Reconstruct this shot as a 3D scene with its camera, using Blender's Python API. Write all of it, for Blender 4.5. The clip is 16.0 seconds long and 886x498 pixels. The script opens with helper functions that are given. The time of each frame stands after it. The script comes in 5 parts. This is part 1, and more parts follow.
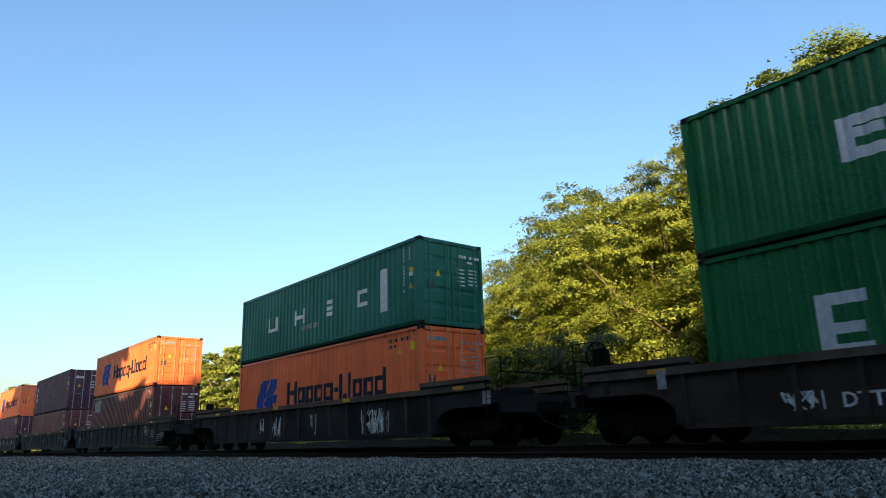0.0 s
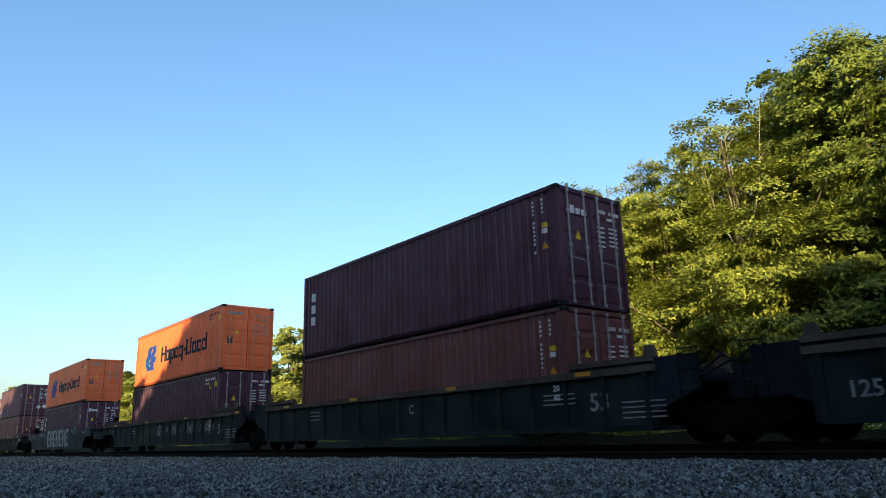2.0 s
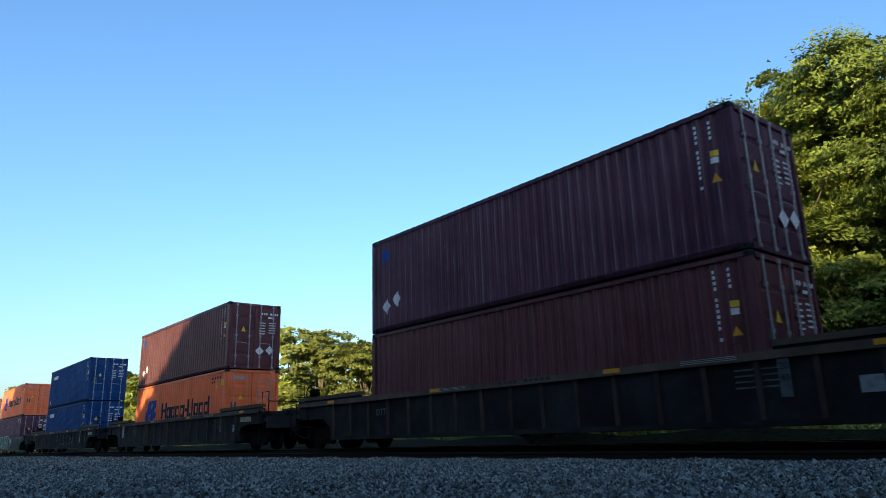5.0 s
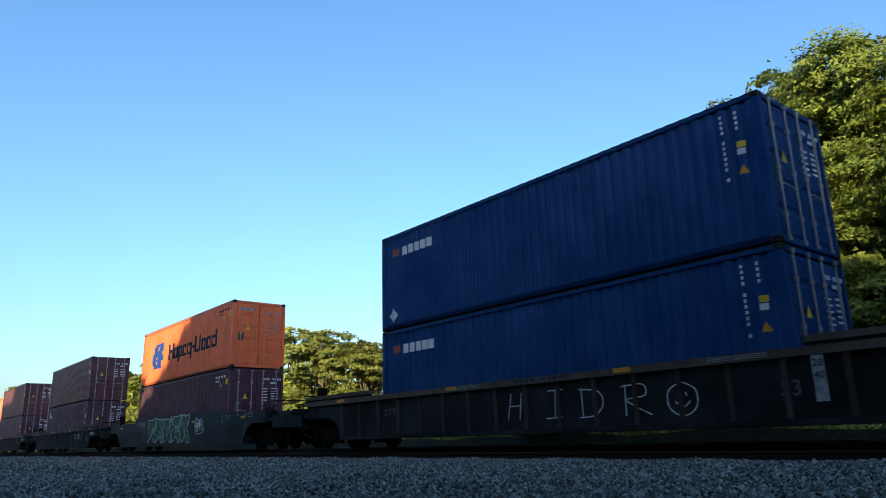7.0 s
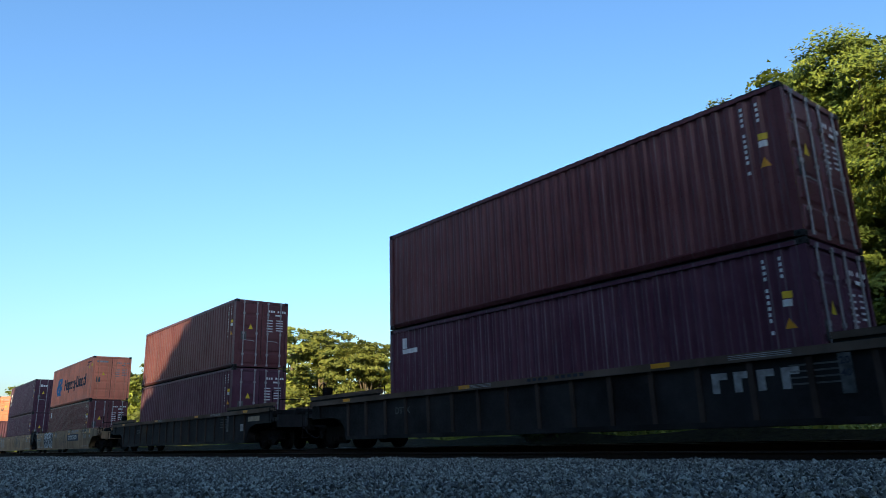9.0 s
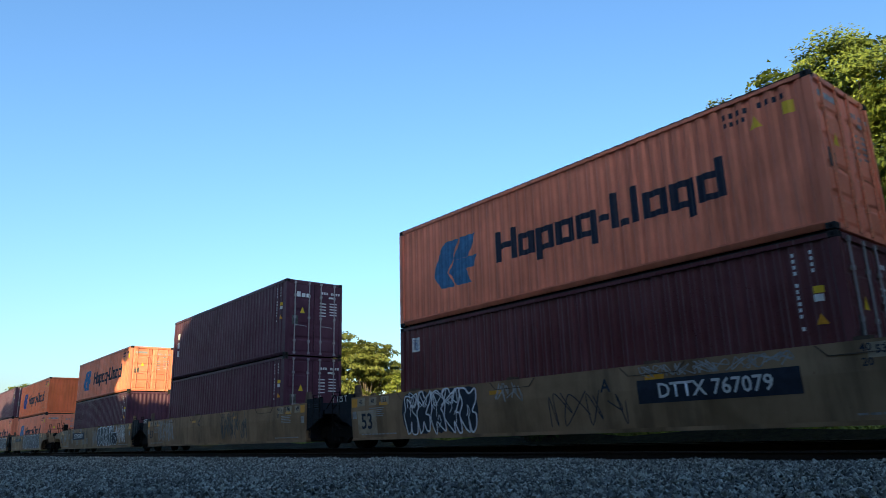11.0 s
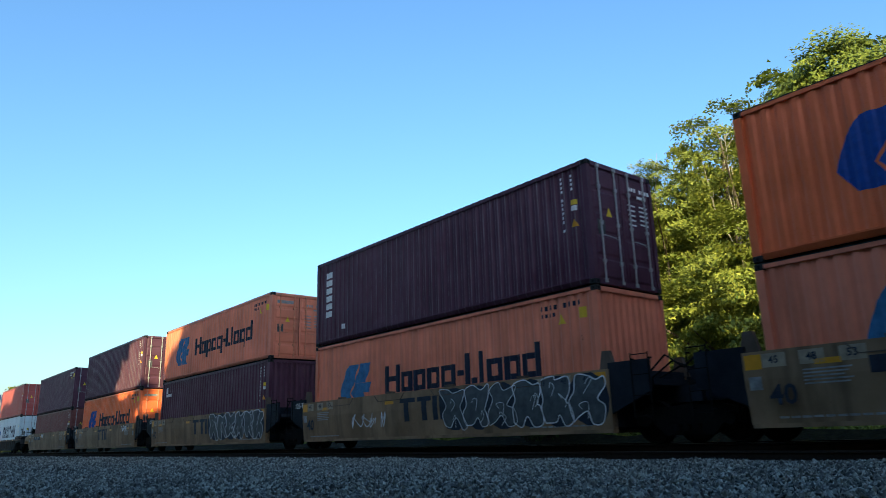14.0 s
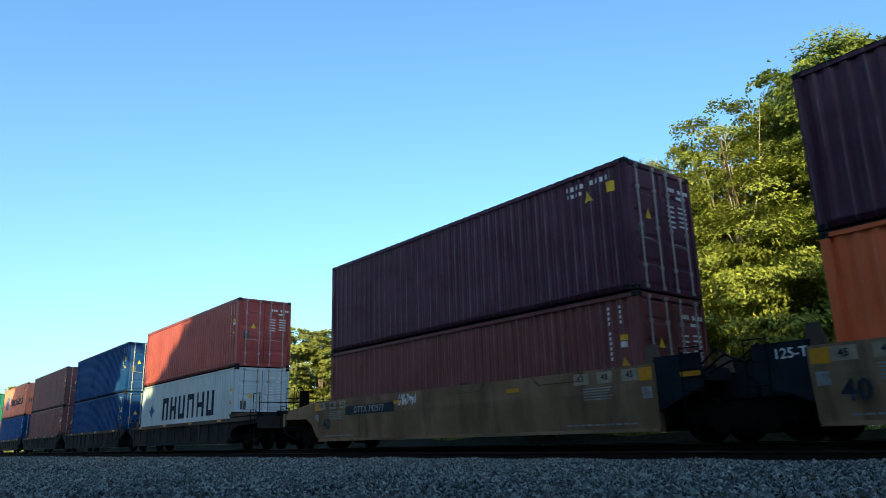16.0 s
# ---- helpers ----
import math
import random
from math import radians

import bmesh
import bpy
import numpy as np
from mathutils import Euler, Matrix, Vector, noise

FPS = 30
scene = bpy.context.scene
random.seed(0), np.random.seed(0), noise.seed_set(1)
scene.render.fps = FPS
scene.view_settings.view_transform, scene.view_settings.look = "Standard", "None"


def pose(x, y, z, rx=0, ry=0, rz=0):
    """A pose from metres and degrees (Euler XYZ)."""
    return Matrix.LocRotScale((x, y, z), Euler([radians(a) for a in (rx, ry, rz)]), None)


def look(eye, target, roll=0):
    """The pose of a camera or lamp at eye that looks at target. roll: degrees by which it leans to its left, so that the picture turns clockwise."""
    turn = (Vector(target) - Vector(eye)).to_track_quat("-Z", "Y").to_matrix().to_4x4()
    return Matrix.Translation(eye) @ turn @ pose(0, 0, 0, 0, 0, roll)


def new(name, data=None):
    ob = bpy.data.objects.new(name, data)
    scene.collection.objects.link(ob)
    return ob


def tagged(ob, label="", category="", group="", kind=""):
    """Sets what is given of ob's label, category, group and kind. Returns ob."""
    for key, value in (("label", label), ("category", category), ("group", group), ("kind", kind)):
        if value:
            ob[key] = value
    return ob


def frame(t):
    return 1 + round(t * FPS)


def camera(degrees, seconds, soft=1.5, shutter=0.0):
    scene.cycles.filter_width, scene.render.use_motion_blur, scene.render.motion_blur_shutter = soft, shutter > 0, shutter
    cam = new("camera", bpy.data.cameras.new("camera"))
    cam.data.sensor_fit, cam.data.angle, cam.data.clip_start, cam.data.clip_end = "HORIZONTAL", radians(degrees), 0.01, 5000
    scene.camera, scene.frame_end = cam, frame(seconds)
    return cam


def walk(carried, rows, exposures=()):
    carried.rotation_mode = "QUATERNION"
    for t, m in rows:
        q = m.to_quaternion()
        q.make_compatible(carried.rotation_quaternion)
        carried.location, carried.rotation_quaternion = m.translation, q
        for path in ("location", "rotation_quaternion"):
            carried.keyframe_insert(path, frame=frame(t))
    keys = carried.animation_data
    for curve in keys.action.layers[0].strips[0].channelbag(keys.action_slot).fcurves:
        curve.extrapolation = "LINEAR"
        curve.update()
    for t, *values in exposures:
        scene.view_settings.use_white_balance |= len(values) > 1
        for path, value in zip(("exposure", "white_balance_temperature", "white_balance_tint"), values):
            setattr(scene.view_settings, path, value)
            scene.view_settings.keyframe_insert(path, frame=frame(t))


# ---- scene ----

# ---- camera: stands still, low beside the track ----
cam = camera(64.18, 16.0, soft=0.6, shutter=0.05)
STAND = pose(0, -12.03, 0.21, 105.05, 0, 50.52) @ pose(0, 0, 0, 0, 0, -1.594)
walk(cam, [(0, STAND), (16, STAND)], exposures=((0, 1.05, 6250, 9), (1.2, 1.02, 6200, 9), (3.0, 0.97, 5750, 8), (6.5, 0.95, 5500, 8), (11.5, 0.95, 5550, 7), (13.0, 0.97, 5500, 6), (14.5, 1.06, 5500, 2), (16, 1.06, 5550, 2)))

# ---- sky and sun: low evening sun behind the camera ----
SUN_EL, SUN_AZ = 19.0, 134.0
sun_way = Vector((math.sin(radians(SUN_AZ)) * math.cos(radians(SUN_EL)), math.cos(radians(SUN_AZ)) * math.cos(radians(SUN_EL)), math.sin(radians(SUN_EL))))
world = bpy.data.worlds.new("sky")
scene.world = world
world.use_nodes = True
sky = world.node_tree.nodes.new("ShaderNodeTexSky")
sky.sky_type, sky.sun_disc = "NISHITA", False
sky.sun_elevation, sky.sun_rotation = radians(SUN_EL), radians(SUN_AZ)
sky.air_density, sky.dust_density, sky.ozone_density = 1.4, 2.0, 4.4
backdrop = world.node_tree.nodes["Background"]
backdrop.inputs["Strength"].default_value = 0.13
world.node_tree.links.new(sky.outputs[0], backdrop.inputs["Color"])
sun = new("sun", bpy.data.lights.new("sun", "SUN"))
sun.data.energy, sun.data.angle, sun.data.color = 5.0, radians(0.5), (1.0, 0.78, 0.36)
sun.matrix_world = look(sun_way * 60, (0, 0, 0))


# ---- materials ----
def nodes_of(name):
    m = bpy.data.materials.new(name)
    m.use_nodes = True
    nt = m.node_tree
    return m, nt, nt.nodes["Principled BSDF"]


def add(nt, kind, **values):
    n = nt.nodes.new(kind)
    for key, value in values.items():
        n.inputs[key].default_value = value
    return n


def noise_of(nt, scale, stretch=(1, 1, 1), detail=4.0, rough=0.6):
    co = nt.nodes.new("ShaderNodeTexCoord")
    mp = add(nt, "ShaderNodeMapping", Scale=stretch)
    oi = nt.nodes.new("ShaderNodeObjectInfo")
    shift = nt.nodes.new("ShaderNodeVectorMath")
    shift.operation = "MULTIPLY"
    shift.inputs[1].default_value = (37.0, 53.0, 11.0)
    nt.links.new(oi.outputs["Random"], shift.inputs[0])
    nt.links.new(shift.outputs[0], mp.inputs["Location"])
    nt.links.new(co.outputs["Object"], mp.inputs["Vector"])
    n = add(nt, "ShaderNodeTexNoise", Scale=scale, Detail=detail, Roughness=rough)
    nt.links.new(mp.outputs[0], n.inputs["Vector"])
    return n


def ramp(nt, source, a, b):
    r = nt.nodes.new("ShaderNodeMapRange")
    r.inputs["From Min"].default_value, r.inputs["From Max"].default_value = a, b
    nt.links.new(source, r.inputs["Value"])
    return r.outputs[0]


def mixed(nt, fac, a, b):
    m = nt.nodes.new("ShaderNodeMix")
    m.data_type = "RGBA"
    nt.links.new(fac, m.inputs["Factor"])
    for sock, v in ((m.inputs["A"], a), (m.inputs["B"], b)):
        if isinstance(v, tuple):
            sock.default_value = (*v, 1)
        else:
            nt.links.new(v, sock)
    return m.outputs["Result"]


def bumped(nt, bsdf, height, strength, distance):
    b = nt.nodes.new("ShaderNodeBump")
    b.inputs["Strength"].default_value, b.inputs["Distance"].default_value = strength, distance
    nt.links.new(height, b.inputs["Height"])
    nt.links.new(b.outputs[0], bsdf.inputs["Normal"])


def paint(name, rgb, rough=0.5, fade=0.25, grime=0.5, rust=0.5, metal=0.0, edge_lines=0.0, gloss=0.3):
    """Weathered paint: large faded patches, vertical streaks of grime, specks of rust, and pale broken lines along
    corrugation edges.
    """
    m, nt, bsdf = nodes_of(name)
    big = noise_of(nt, 0.7, (1, 1, 1))
    streak = noise_of(nt, 2.2, (1, 1, 0.12), 5)
    fine = noise_of(nt, 26, (1, 1, 1), 5)
    faded = tuple(min(1, c * (1 + fade) + 0.02) for c in rgb)
    col = mixed(nt, ramp(nt, big.outputs[0], 0.35, 0.7), rgb, faded)
    dark = tuple(c * 0.45 + 0.006 for c in rgb)
    f = nt.nodes.new("ShaderNodeMath")
    f.operation = "MULTIPLY"
    f.inputs[1].default_value = grime
    nt.links.new(ramp(nt, streak.outputs[0], 0.48, 0.78), f.inputs[0])
    col = mixed(nt, f.outputs[0], col, dark)
    spots = noise_of(nt, 5.5, (1, 1, 0.55), 8, 0.75)
    col = mixed(nt, ramp(nt, spots.outputs[0], 0.74 - 0.08 * rust, 0.8 - 0.05 * rust), col, (0.10, 0.035, 0.015))
    if edge_lines:
        co = nt.nodes.new("ShaderNodeTexCoord")
        sep = nt.nodes.new("ShaderNodeSeparateXYZ")
        nt.links.new(co.outputs["Object"], sep.inputs[0])
        value = sep.outputs["X"]
        for op, by in (("DIVIDE", 0.278), ("FRACT", 0), ("SUBTRACT", 0.31), ("ABSOLUTE", 0)):
            q = nt.nodes.new("ShaderNodeMath")
            q.operation = op
            nt.links.new(value, q.inputs[0])
            q.inputs[1].default_value = by
            value = q.outputs[0]
        breakup = noise_of(nt, 3.0, (1, 1, 0.2), 6, 0.7)
        q = nt.nodes.new("ShaderNodeMath")
        q.operation = "MULTIPLY"
        nt.links.new(ramp(nt, value, 0.06, 0.015), q.inputs[0])
        nt.links.new(ramp(nt, breakup.outputs[0], 0.40, 0.40 + 0.5 / (1 + 2 * edge_lines)), q.inputs[1])
        col = mixed(nt, q.outputs[0], col, tuple(0.55 * c + 0.45 * 0.40 * edge_lines + 0.06 for c in rgb))
    nt.links.new(col, bsdf.inputs["Base Color"])
    nt.links.new(ramp(nt, fine.outputs[0], 0.9 - rough * 1.6, 1.9 - rough * 1.6), bsdf.inputs["Roughness"])
    bsdf.inputs["Metallic"].default_value = metal
    bsdf.inputs["Specular IOR Level"].default_value = gloss
    bumped(nt, bsdf, fine.outputs[0], 0.25, 0.004)
    return m


def plain(name, rgb, rough=0.6, metal=0.0, vary=0.25, scale=18, gloss=0.3):
    m, nt, bsdf = nodes_of(name)
    n = noise_of(nt, scale, (1, 1, 1), 5)
    col = mixed(nt, ramp(nt, n.outputs[0], 0.3, 0.7), tuple(c * (1 - vary) for c in rgb), tuple(min(1, c * (1 + vary)) for c in rgb))
    nt.links.new(col, bsdf.inputs["Base Color"])
    bsdf.inputs["Roughness"].default_value, bsdf.inputs["Metallic"].default_value = rough, metal
    bsdf.inputs["Specular IOR Level"].default_value = gloss
    bumped(nt, bsdf, n.outputs[0], 0.2, 0.004)
    return m


ORANGE = paint("orange_paint", (0.78, 0.165, 0.05), 0.5, 0.2, 0.35, 0.6)
ORANGE_OLD = paint("old_orange_paint", (0.70, 0.22, 0.12), 0.55, 0.3, 0.5, 0.8)
MAROON = paint("maroon_paint", (0.105, 0.030, 0.034), 0.5, 0.3, 0.4, 0.3, edge_lines=0.35)
PURPLE = paint("purple_brown_paint", (0.078, 0.028, 0.048), 0.55, 0.3, 0.4, 0.2, edge_lines=0.55, gloss=0.2)
BROWN = paint("brown_red_paint", (0.155, 0.05, 0.044), 0.55, 0.3, 0.45, 0.4, edge_lines=0.5)
RED = paint("red_paint", (0.30, 0.058, 0.05), 0.5, 0.3, 0.4, 0.3, edge_lines=0.4)
TEAL = paint("teal_green_paint", (0.016, 0.14, 0.098), 0.5, 0.3, 0.4, 0.2)
GREEN = paint("green_paint", (0.015, 0.145, 0.046), 0.45, 0.3, 0.3, 0.15)
BLUE = paint("blue_paint", (0.008, 0.045, 0.155), 0.6, 0.25, 0.35, 0.15, gloss=0.12)
PALE = paint("pale_grey_paint", (0.5, 0.58, 0.6), 0.5, 0.1, 0.35, 0.4)
CAR_BLACK = paint("sooty_car_paint", (0.011, 0.0105, 0.0105), 0.7, 0.6, 0.5, 0.6, gloss=0.12)
CAR_GREEN = paint("dark_green_car_paint", (0.012, 0.018, 0.017), 0.65, 0.5, 0.5, 0.3, gloss=0.12)
CAR_GREY = paint("grey_car_paint", (0.023, 0.029, 0.031), 0.65, 0.4, 0.5, 0.3, gloss=0.15)
CAR_YELLOW = paint("dirty_yellow_car_paint", (0.205, 0.132, 0.07), 0.65, 0.7, 0.95, 1.1, gloss=0.2)
CAR_BLUE = paint("dark_blue_car_paint", (0.008, 0.011, 0.017), 0.65, 0.5, 0.5, 0.3, gloss=0.12)
CAR_RUST = paint("rust_brown_car_paint", (0.036, 0.025, 0.019), 0.75, 0.6, 0.5, 1.0, gloss=0.12)
CHORD = paint("rusty_chord_paint", (0.085, 0.062, 0.044), 0.75, 0.6, 0.5, 1.0, gloss=0.12)
STEEL = plain("dark_cast_steel", (0.008, 0.0075, 0.007), 0.85, 0.0, gloss=0.1)
CASTING = plain("dark_casting_steel", (0.022, 0.02, 0.019), 0.7, 0, 0.4)
ROD_ORANGE = plain("orange_painted_rod", (0.70, 0.26, 0.14), 0.5)
ROD_TEAL = plain("teal_painted_rod", (0.05, 0.20, 0.15), 0.5)
ROD = plain("galvanised_rod", (0.34, 0.33, 0.32), 0.5, 0.2)
SEAL_AND_HOLE = plain("black_rubber_and_hole", (0.010, 0.010, 0.010), 0.85, gloss=0.1)
WORN = plain("faded_grey_marking", (0.085, 0.088, 0.085), 0.7, 0, 0.5, 5)
WHITE = plain("white_marking", (0.72, 0.72, 0.70), 0.6, 0, 0.12, 9)
FAINT = plain("worn_white_marking", (0.30, 0.30, 0.29), 0.7, 0, 0.4, 6)
NAVY = plain("navy_marking", (0.012, 0.016, 0.035), 0.55, 0, 0.3, 9)
LOGO_BLUE = plain("blue_marking", (0.015, 0.06, 0.30), 0.5, 0, 0.2, 9)
LOGO_FADED = plain("faded_blue_marking", (0.06, 0.17, 0.33), 0.6, 0, 0.3, 5)
YELLOW = plain("yellow_sticker", (0.75, 0.52, 0.03), 0.5, 0, 0.1, 9)
PATCH = plain("pale_worn_patch", (0.36, 0.29, 0.20), 0.65, 0, 0.3, 5)
AMBER = plain("amber_reflector", (0.66, 0.31, 0.025), 0.35, 0, 0.1, 9)
CHALK = plain("white_spray_paint", (0.72, 0.74, 0.75), 0.7, 0, 0.35, 7)
SPRAY_DARK = plain("dark_spray_paint", (0.02, 0.025, 0.04), 0.6, 0, 0.3, 7)
SPRAY_GREY = plain("grey_spray_paint", (0.085, 0.095, 0.10), 0.6, 0, 0.35, 5)
SPRAY_GREEN = plain("green_spray_paint", (0.04, 0.12, 0.06), 0.6, 0, 0.4, 5)
SPRAY_SILVER = plain("silver_spray_paint", (0.38, 0.38, 0.36), 0.5, 0.1, 0.35, 4)
RAIL = plain("rusty_rail_steel", (0.026, 0.019, 0.015), 0.85, 0.0, gloss=0.1)
RAIL_TOP = plain("polished_rail_head", (0.5, 0.5, 0.5), 0.3, 0.95, 0.1)
TIE = plain("creosoted_timber", (0.022, 0.017, 0.014), 0.9, 0, 0.4, 10, gloss=0.1)
BARK = plain("grey_brown_bark", (0.12, 0.09, 0.065), 0.9, 0, 0.4, 8)
DEAD = plain("bleached_dead_wood", (0.35, 0.30, 0.24), 0.9, 0, 0.2, 8)


def foliage(name, a, b):
    m, nt, bsdf = nodes_of(name)
    geo = nt.nodes.new("ShaderNodeNewGeometry")
    n = noise_of(nt, 0.45, (1, 1, 1), 3)
    one = mixed(nt, geo.outputs["Random Per Island"], a, b)
    col = mixed(nt, ramp(nt, n.outputs[0], 0.35, 0.68), one, tuple(min(1, 0.5 * x + 0.5 * y) * 0.8 for x, y in zip(a, b)))
    nt.links.new(col, bsdf.inputs["Base Color"])
    bsdf.inputs["Roughness"].default_value = 0.6
    bsdf.inputs["Specular IOR Level"].default_value = 0.25
    tr = nt.nodes.new("ShaderNodeBsdfTranslucent")
    nt.links.new(col, tr.inputs["Color"])
    mx = nt.nodes.new("ShaderNodeMixShader")
    mx.inputs[0].default_value = 0.25
    nt.links.new(bsdf.outputs[0], mx.inputs[1])
    nt.links.new(tr.outputs[0], mx.inputs[2])
    nt.links.new(mx.outputs[0], nt.nodes["Material Output"].inputs["Surface"])
    return m


LEAF = foliage("maple_leaves", (0.07, 0.12, 0.02), (0.45, 0.45, 0.07))
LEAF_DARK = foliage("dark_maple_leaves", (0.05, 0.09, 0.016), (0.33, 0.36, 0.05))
# shrub leaves coloured darker to carry the shade they stand in
LEAF_SHRUB_SHADED = foliage("shaded_shrub_leaves", (0.022, 0.05, 0.014), (0.085, 0.125, 0.03))
LEAF_OLIVE = foliage("olive_leaves", (0.09, 0.12, 0.025), (0.27, 0.26, 0.055))


def ground_material():
    m, nt, bsdf = nodes_of("gravel_ground")
    co = nt.nodes.new("ShaderNodeTexCoord")
    v = add(nt, "ShaderNodeTexVoronoi", Scale=22.0)
    nt.links.new(co.outputs["Object"], v.inputs["Vector"])
    n = add(nt, "ShaderNodeTexNoise", Scale=0.5, Detail=6.0)
    nt.links.new(co.outputs["Object"], n.inputs["Vector"])
    # sheet kept dark: the shade between loose stones is put into its colour
    stone = mixed(nt, v.outputs["Color"], (0.012, 0.012, 0.01), (0.13, 0.122, 0.10))
    col = mixed(nt, ramp(nt, n.outputs[0], 0.35, 0.75), stone, (0.045, 0.04, 0.03))
    # track bed and leaf litter; shade under the train is put into the colour
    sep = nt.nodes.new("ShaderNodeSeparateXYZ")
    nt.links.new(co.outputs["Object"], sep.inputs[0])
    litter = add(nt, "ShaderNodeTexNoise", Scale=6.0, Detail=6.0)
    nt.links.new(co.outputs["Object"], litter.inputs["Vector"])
    shaded_soil = mixed(nt, ramp(nt, litter.outputs[0], 0.3, 0.75), (0.006, 0.005, 0.003), (0.028, 0.026, 0.01))
    col = mixed(nt, ramp(nt, sep.outputs["Y"], -0.8, -0.2), col, shaded_soil)
    nt.links.new(col, bsdf.inputs["Base Color"])
    bsdf.inputs["Roughness"].default_value = 0.95
    bsdf.inputs["Specular IOR Level"].default_value = 0.08
    bumped(nt, bsdf, v.outputs["Distance"], 1.0, 0.03)
    return m


def stone_material():
    m, nt, bsdf = nodes_of("ballast_stone")
    geo = nt.nodes.new("ShaderNodeNewGeometry")
    n = noise_of(nt, 30, (1, 1, 1), 4)
    pw = nt.nodes.new("ShaderNodeMath")
    pw.operation = "POWER"
    pw.inputs[1].default_value = 1.8
    nt.links.new(geo.outputs["Random Per Island"], pw.inputs[0])
    one = mixed(nt, pw.outputs[0], (0.02, 0.022, 0.017), (0.48, 0.48, 0.39))
    col = mixed(nt, ramp(nt, n.outputs[0], 0.45, 0.85), one, (0.05, 0.046, 0.036))
    nt.links.new(col, bsdf.inputs["Base Color"])
    bsdf.inputs["Roughness"].default_value = 0.55
    return m


GRAVEL = ground_material()
STONE = stone_material()


# ---- mesh helpers ----
def mesh_of(bm, material, smooth=False):
    me = bpy.data.meshes.new("mesh")
    bmesh.ops.recalc_face_normals(bm, faces=bm.faces)
    for f in bm.faces:
        f.smooth = smooth
    bm.to_mesh(me)
    bm.free()
    me.materials.append(material)
    return me


def part(name, bm, material, parent, label="", smooth=False):
    """One mesh object under a thing or a part; bm is a bmesh, or a mesh to share."""
    me = bm if isinstance(bm, bpy.types.Mesh) else mesh_of(bm, material, smooth)
    ob = new(name, me)
    ob.parent = parent
    return tagged(ob, label, kind="stuff" if name in ("code_marking", "graffiti", "stencil", "wordmark", "lettering", "graffiti_fill") else "")


SHARED = {}


def shared(key, build, material, smooth=False):
    """The mesh kept under key, built once."""
    if (key, material.name) not in SHARED:
        SHARED[(key, material.name)] = mesh_of(build(), material, smooth)
    return SHARED[(key, material.name)]


def box(bm, x0, x1, y0, y1, z0, z1, bevel=0.0):
    vs = [bm.verts.new((x, y, z)) for x in (x0, x1) for y in (y0, y1) for z in (z0, z1)]
    fs = [bm.faces.new([vs[i] for i in q]) for q in ((0, 1, 3, 2), (4, 6, 7, 5), (0, 4, 5, 1), (2, 3, 7, 6), (0, 2, 6, 4), (1, 5, 7, 3))]
    if bevel:
        es = list({e for f in fs for e in f.edges})
        bmesh.ops.bevel(bm, geom=es, offset=bevel, segments=1, affect="EDGES")
    return bm


def boxes(*rows):
    bm = bmesh.new()
    for r in rows:
        box(bm, *r)
    return bm


def slab(bm, points, axis, a, b):
    """A polygon of 2D points, drawn out from a to b along axis (y: points are x, z; x: points are y, z)."""
    place = {"y": lambda p, d: (p[0], d, p[1]), "x": lambda p, d: (d, p[0], p[1])}[axis]
    one = [bm.verts.new(place(p, a)) for p in points]
    two = [bm.verts.new(place(p, b)) for p in points]
    bm.faces.new(one)
    bm.faces.new(list(reversed(two)))
    n = len(points)
    for i in range(n):
        bm.faces.new((one[i], one[(i + 1) % n], two[(i + 1) % n], two[i]))
    return bm


def turned(bm, profile, centre, axis="y", seg=24):
    """A body turned about an axis: profile rows are (along the axis, radius)."""
    rings = []
    for d, r in profile:
        ring = []
        for k in range(seg):
            a = 2 * math.pi * k / seg
            u, w = r * math.cos(a), r * math.sin(a)
            off = {"y": (u, d, w), "z": (u, w, d), "x": (d, u, w)}[axis]
            ring.append(bm.verts.new(Vector(centre) + Vector(off)))
        rings.append(ring)
    for p, q in zip(rings, rings[1:]):
        for k in range(seg):
            bm.faces.new((p[k], p[(k + 1) % seg], q[(k + 1) % seg], q[k]))
    bm.faces.new(rings[0])
    bm.faces.new(list(reversed(rings[-1])))
    return bm


def tube(bm, points, r, seg=6):
    """A round bar along points."""
    rings = []
    pts = [Vector(p) for p in points]
    for i, p in enumerate(pts):
        way = (pts[min(i + 1, len(pts) - 1)] - pts[max(i - 1, 0)]).normalized()
        side = way.orthogonal().normalized() if abs(way.z) > 0.9 else way.cross(Vector((0, 0, 1))).normalized()
        up = way.cross(side)
        rad = r[i] if isinstance(r, (list, tuple)) else r
        rings.append([bm.verts.new(p + rad * (math.cos(2 * math.pi * k / seg) * side + math.sin(2 * math.pi * k / seg) * up)) for k in range(seg)])
    for a, b in zip(rings, rings[1:]):
        for k in range(seg):
            bm.faces.new((a[k], a[(k + 1) % seg], b[(k + 1) % seg], b[k]))
    bm.faces.new(rings[0])
    bm.faces.new(list(reversed(rings[-1])))
    return bm


def lettering(string, size, material):
    """The mesh of a line of text, lying in x and z, read from -y, centred."""
    key = ("text", string, size, material.name)
    if key not in SHARED:
        cu = bpy.data.curves.new("text", "FONT")
        cu.body, cu.size, cu.align_x, cu.align_y, cu.resolution_u, cu.offset = string, size, "CENTER", "CENTER", 2, 0.018 * size
        ob = bpy.data.objects.new("text", cu)
        me = bpy.data.meshes.new_from_object(ob)
        me.transform(Matrix.Rotation(radians(90), 4, "X"))
        me.materials.clear()
        me.materials.append(material)
        bpy.data.objects.remove(ob)
        SHARED[key] = me
    return SHARED[key]


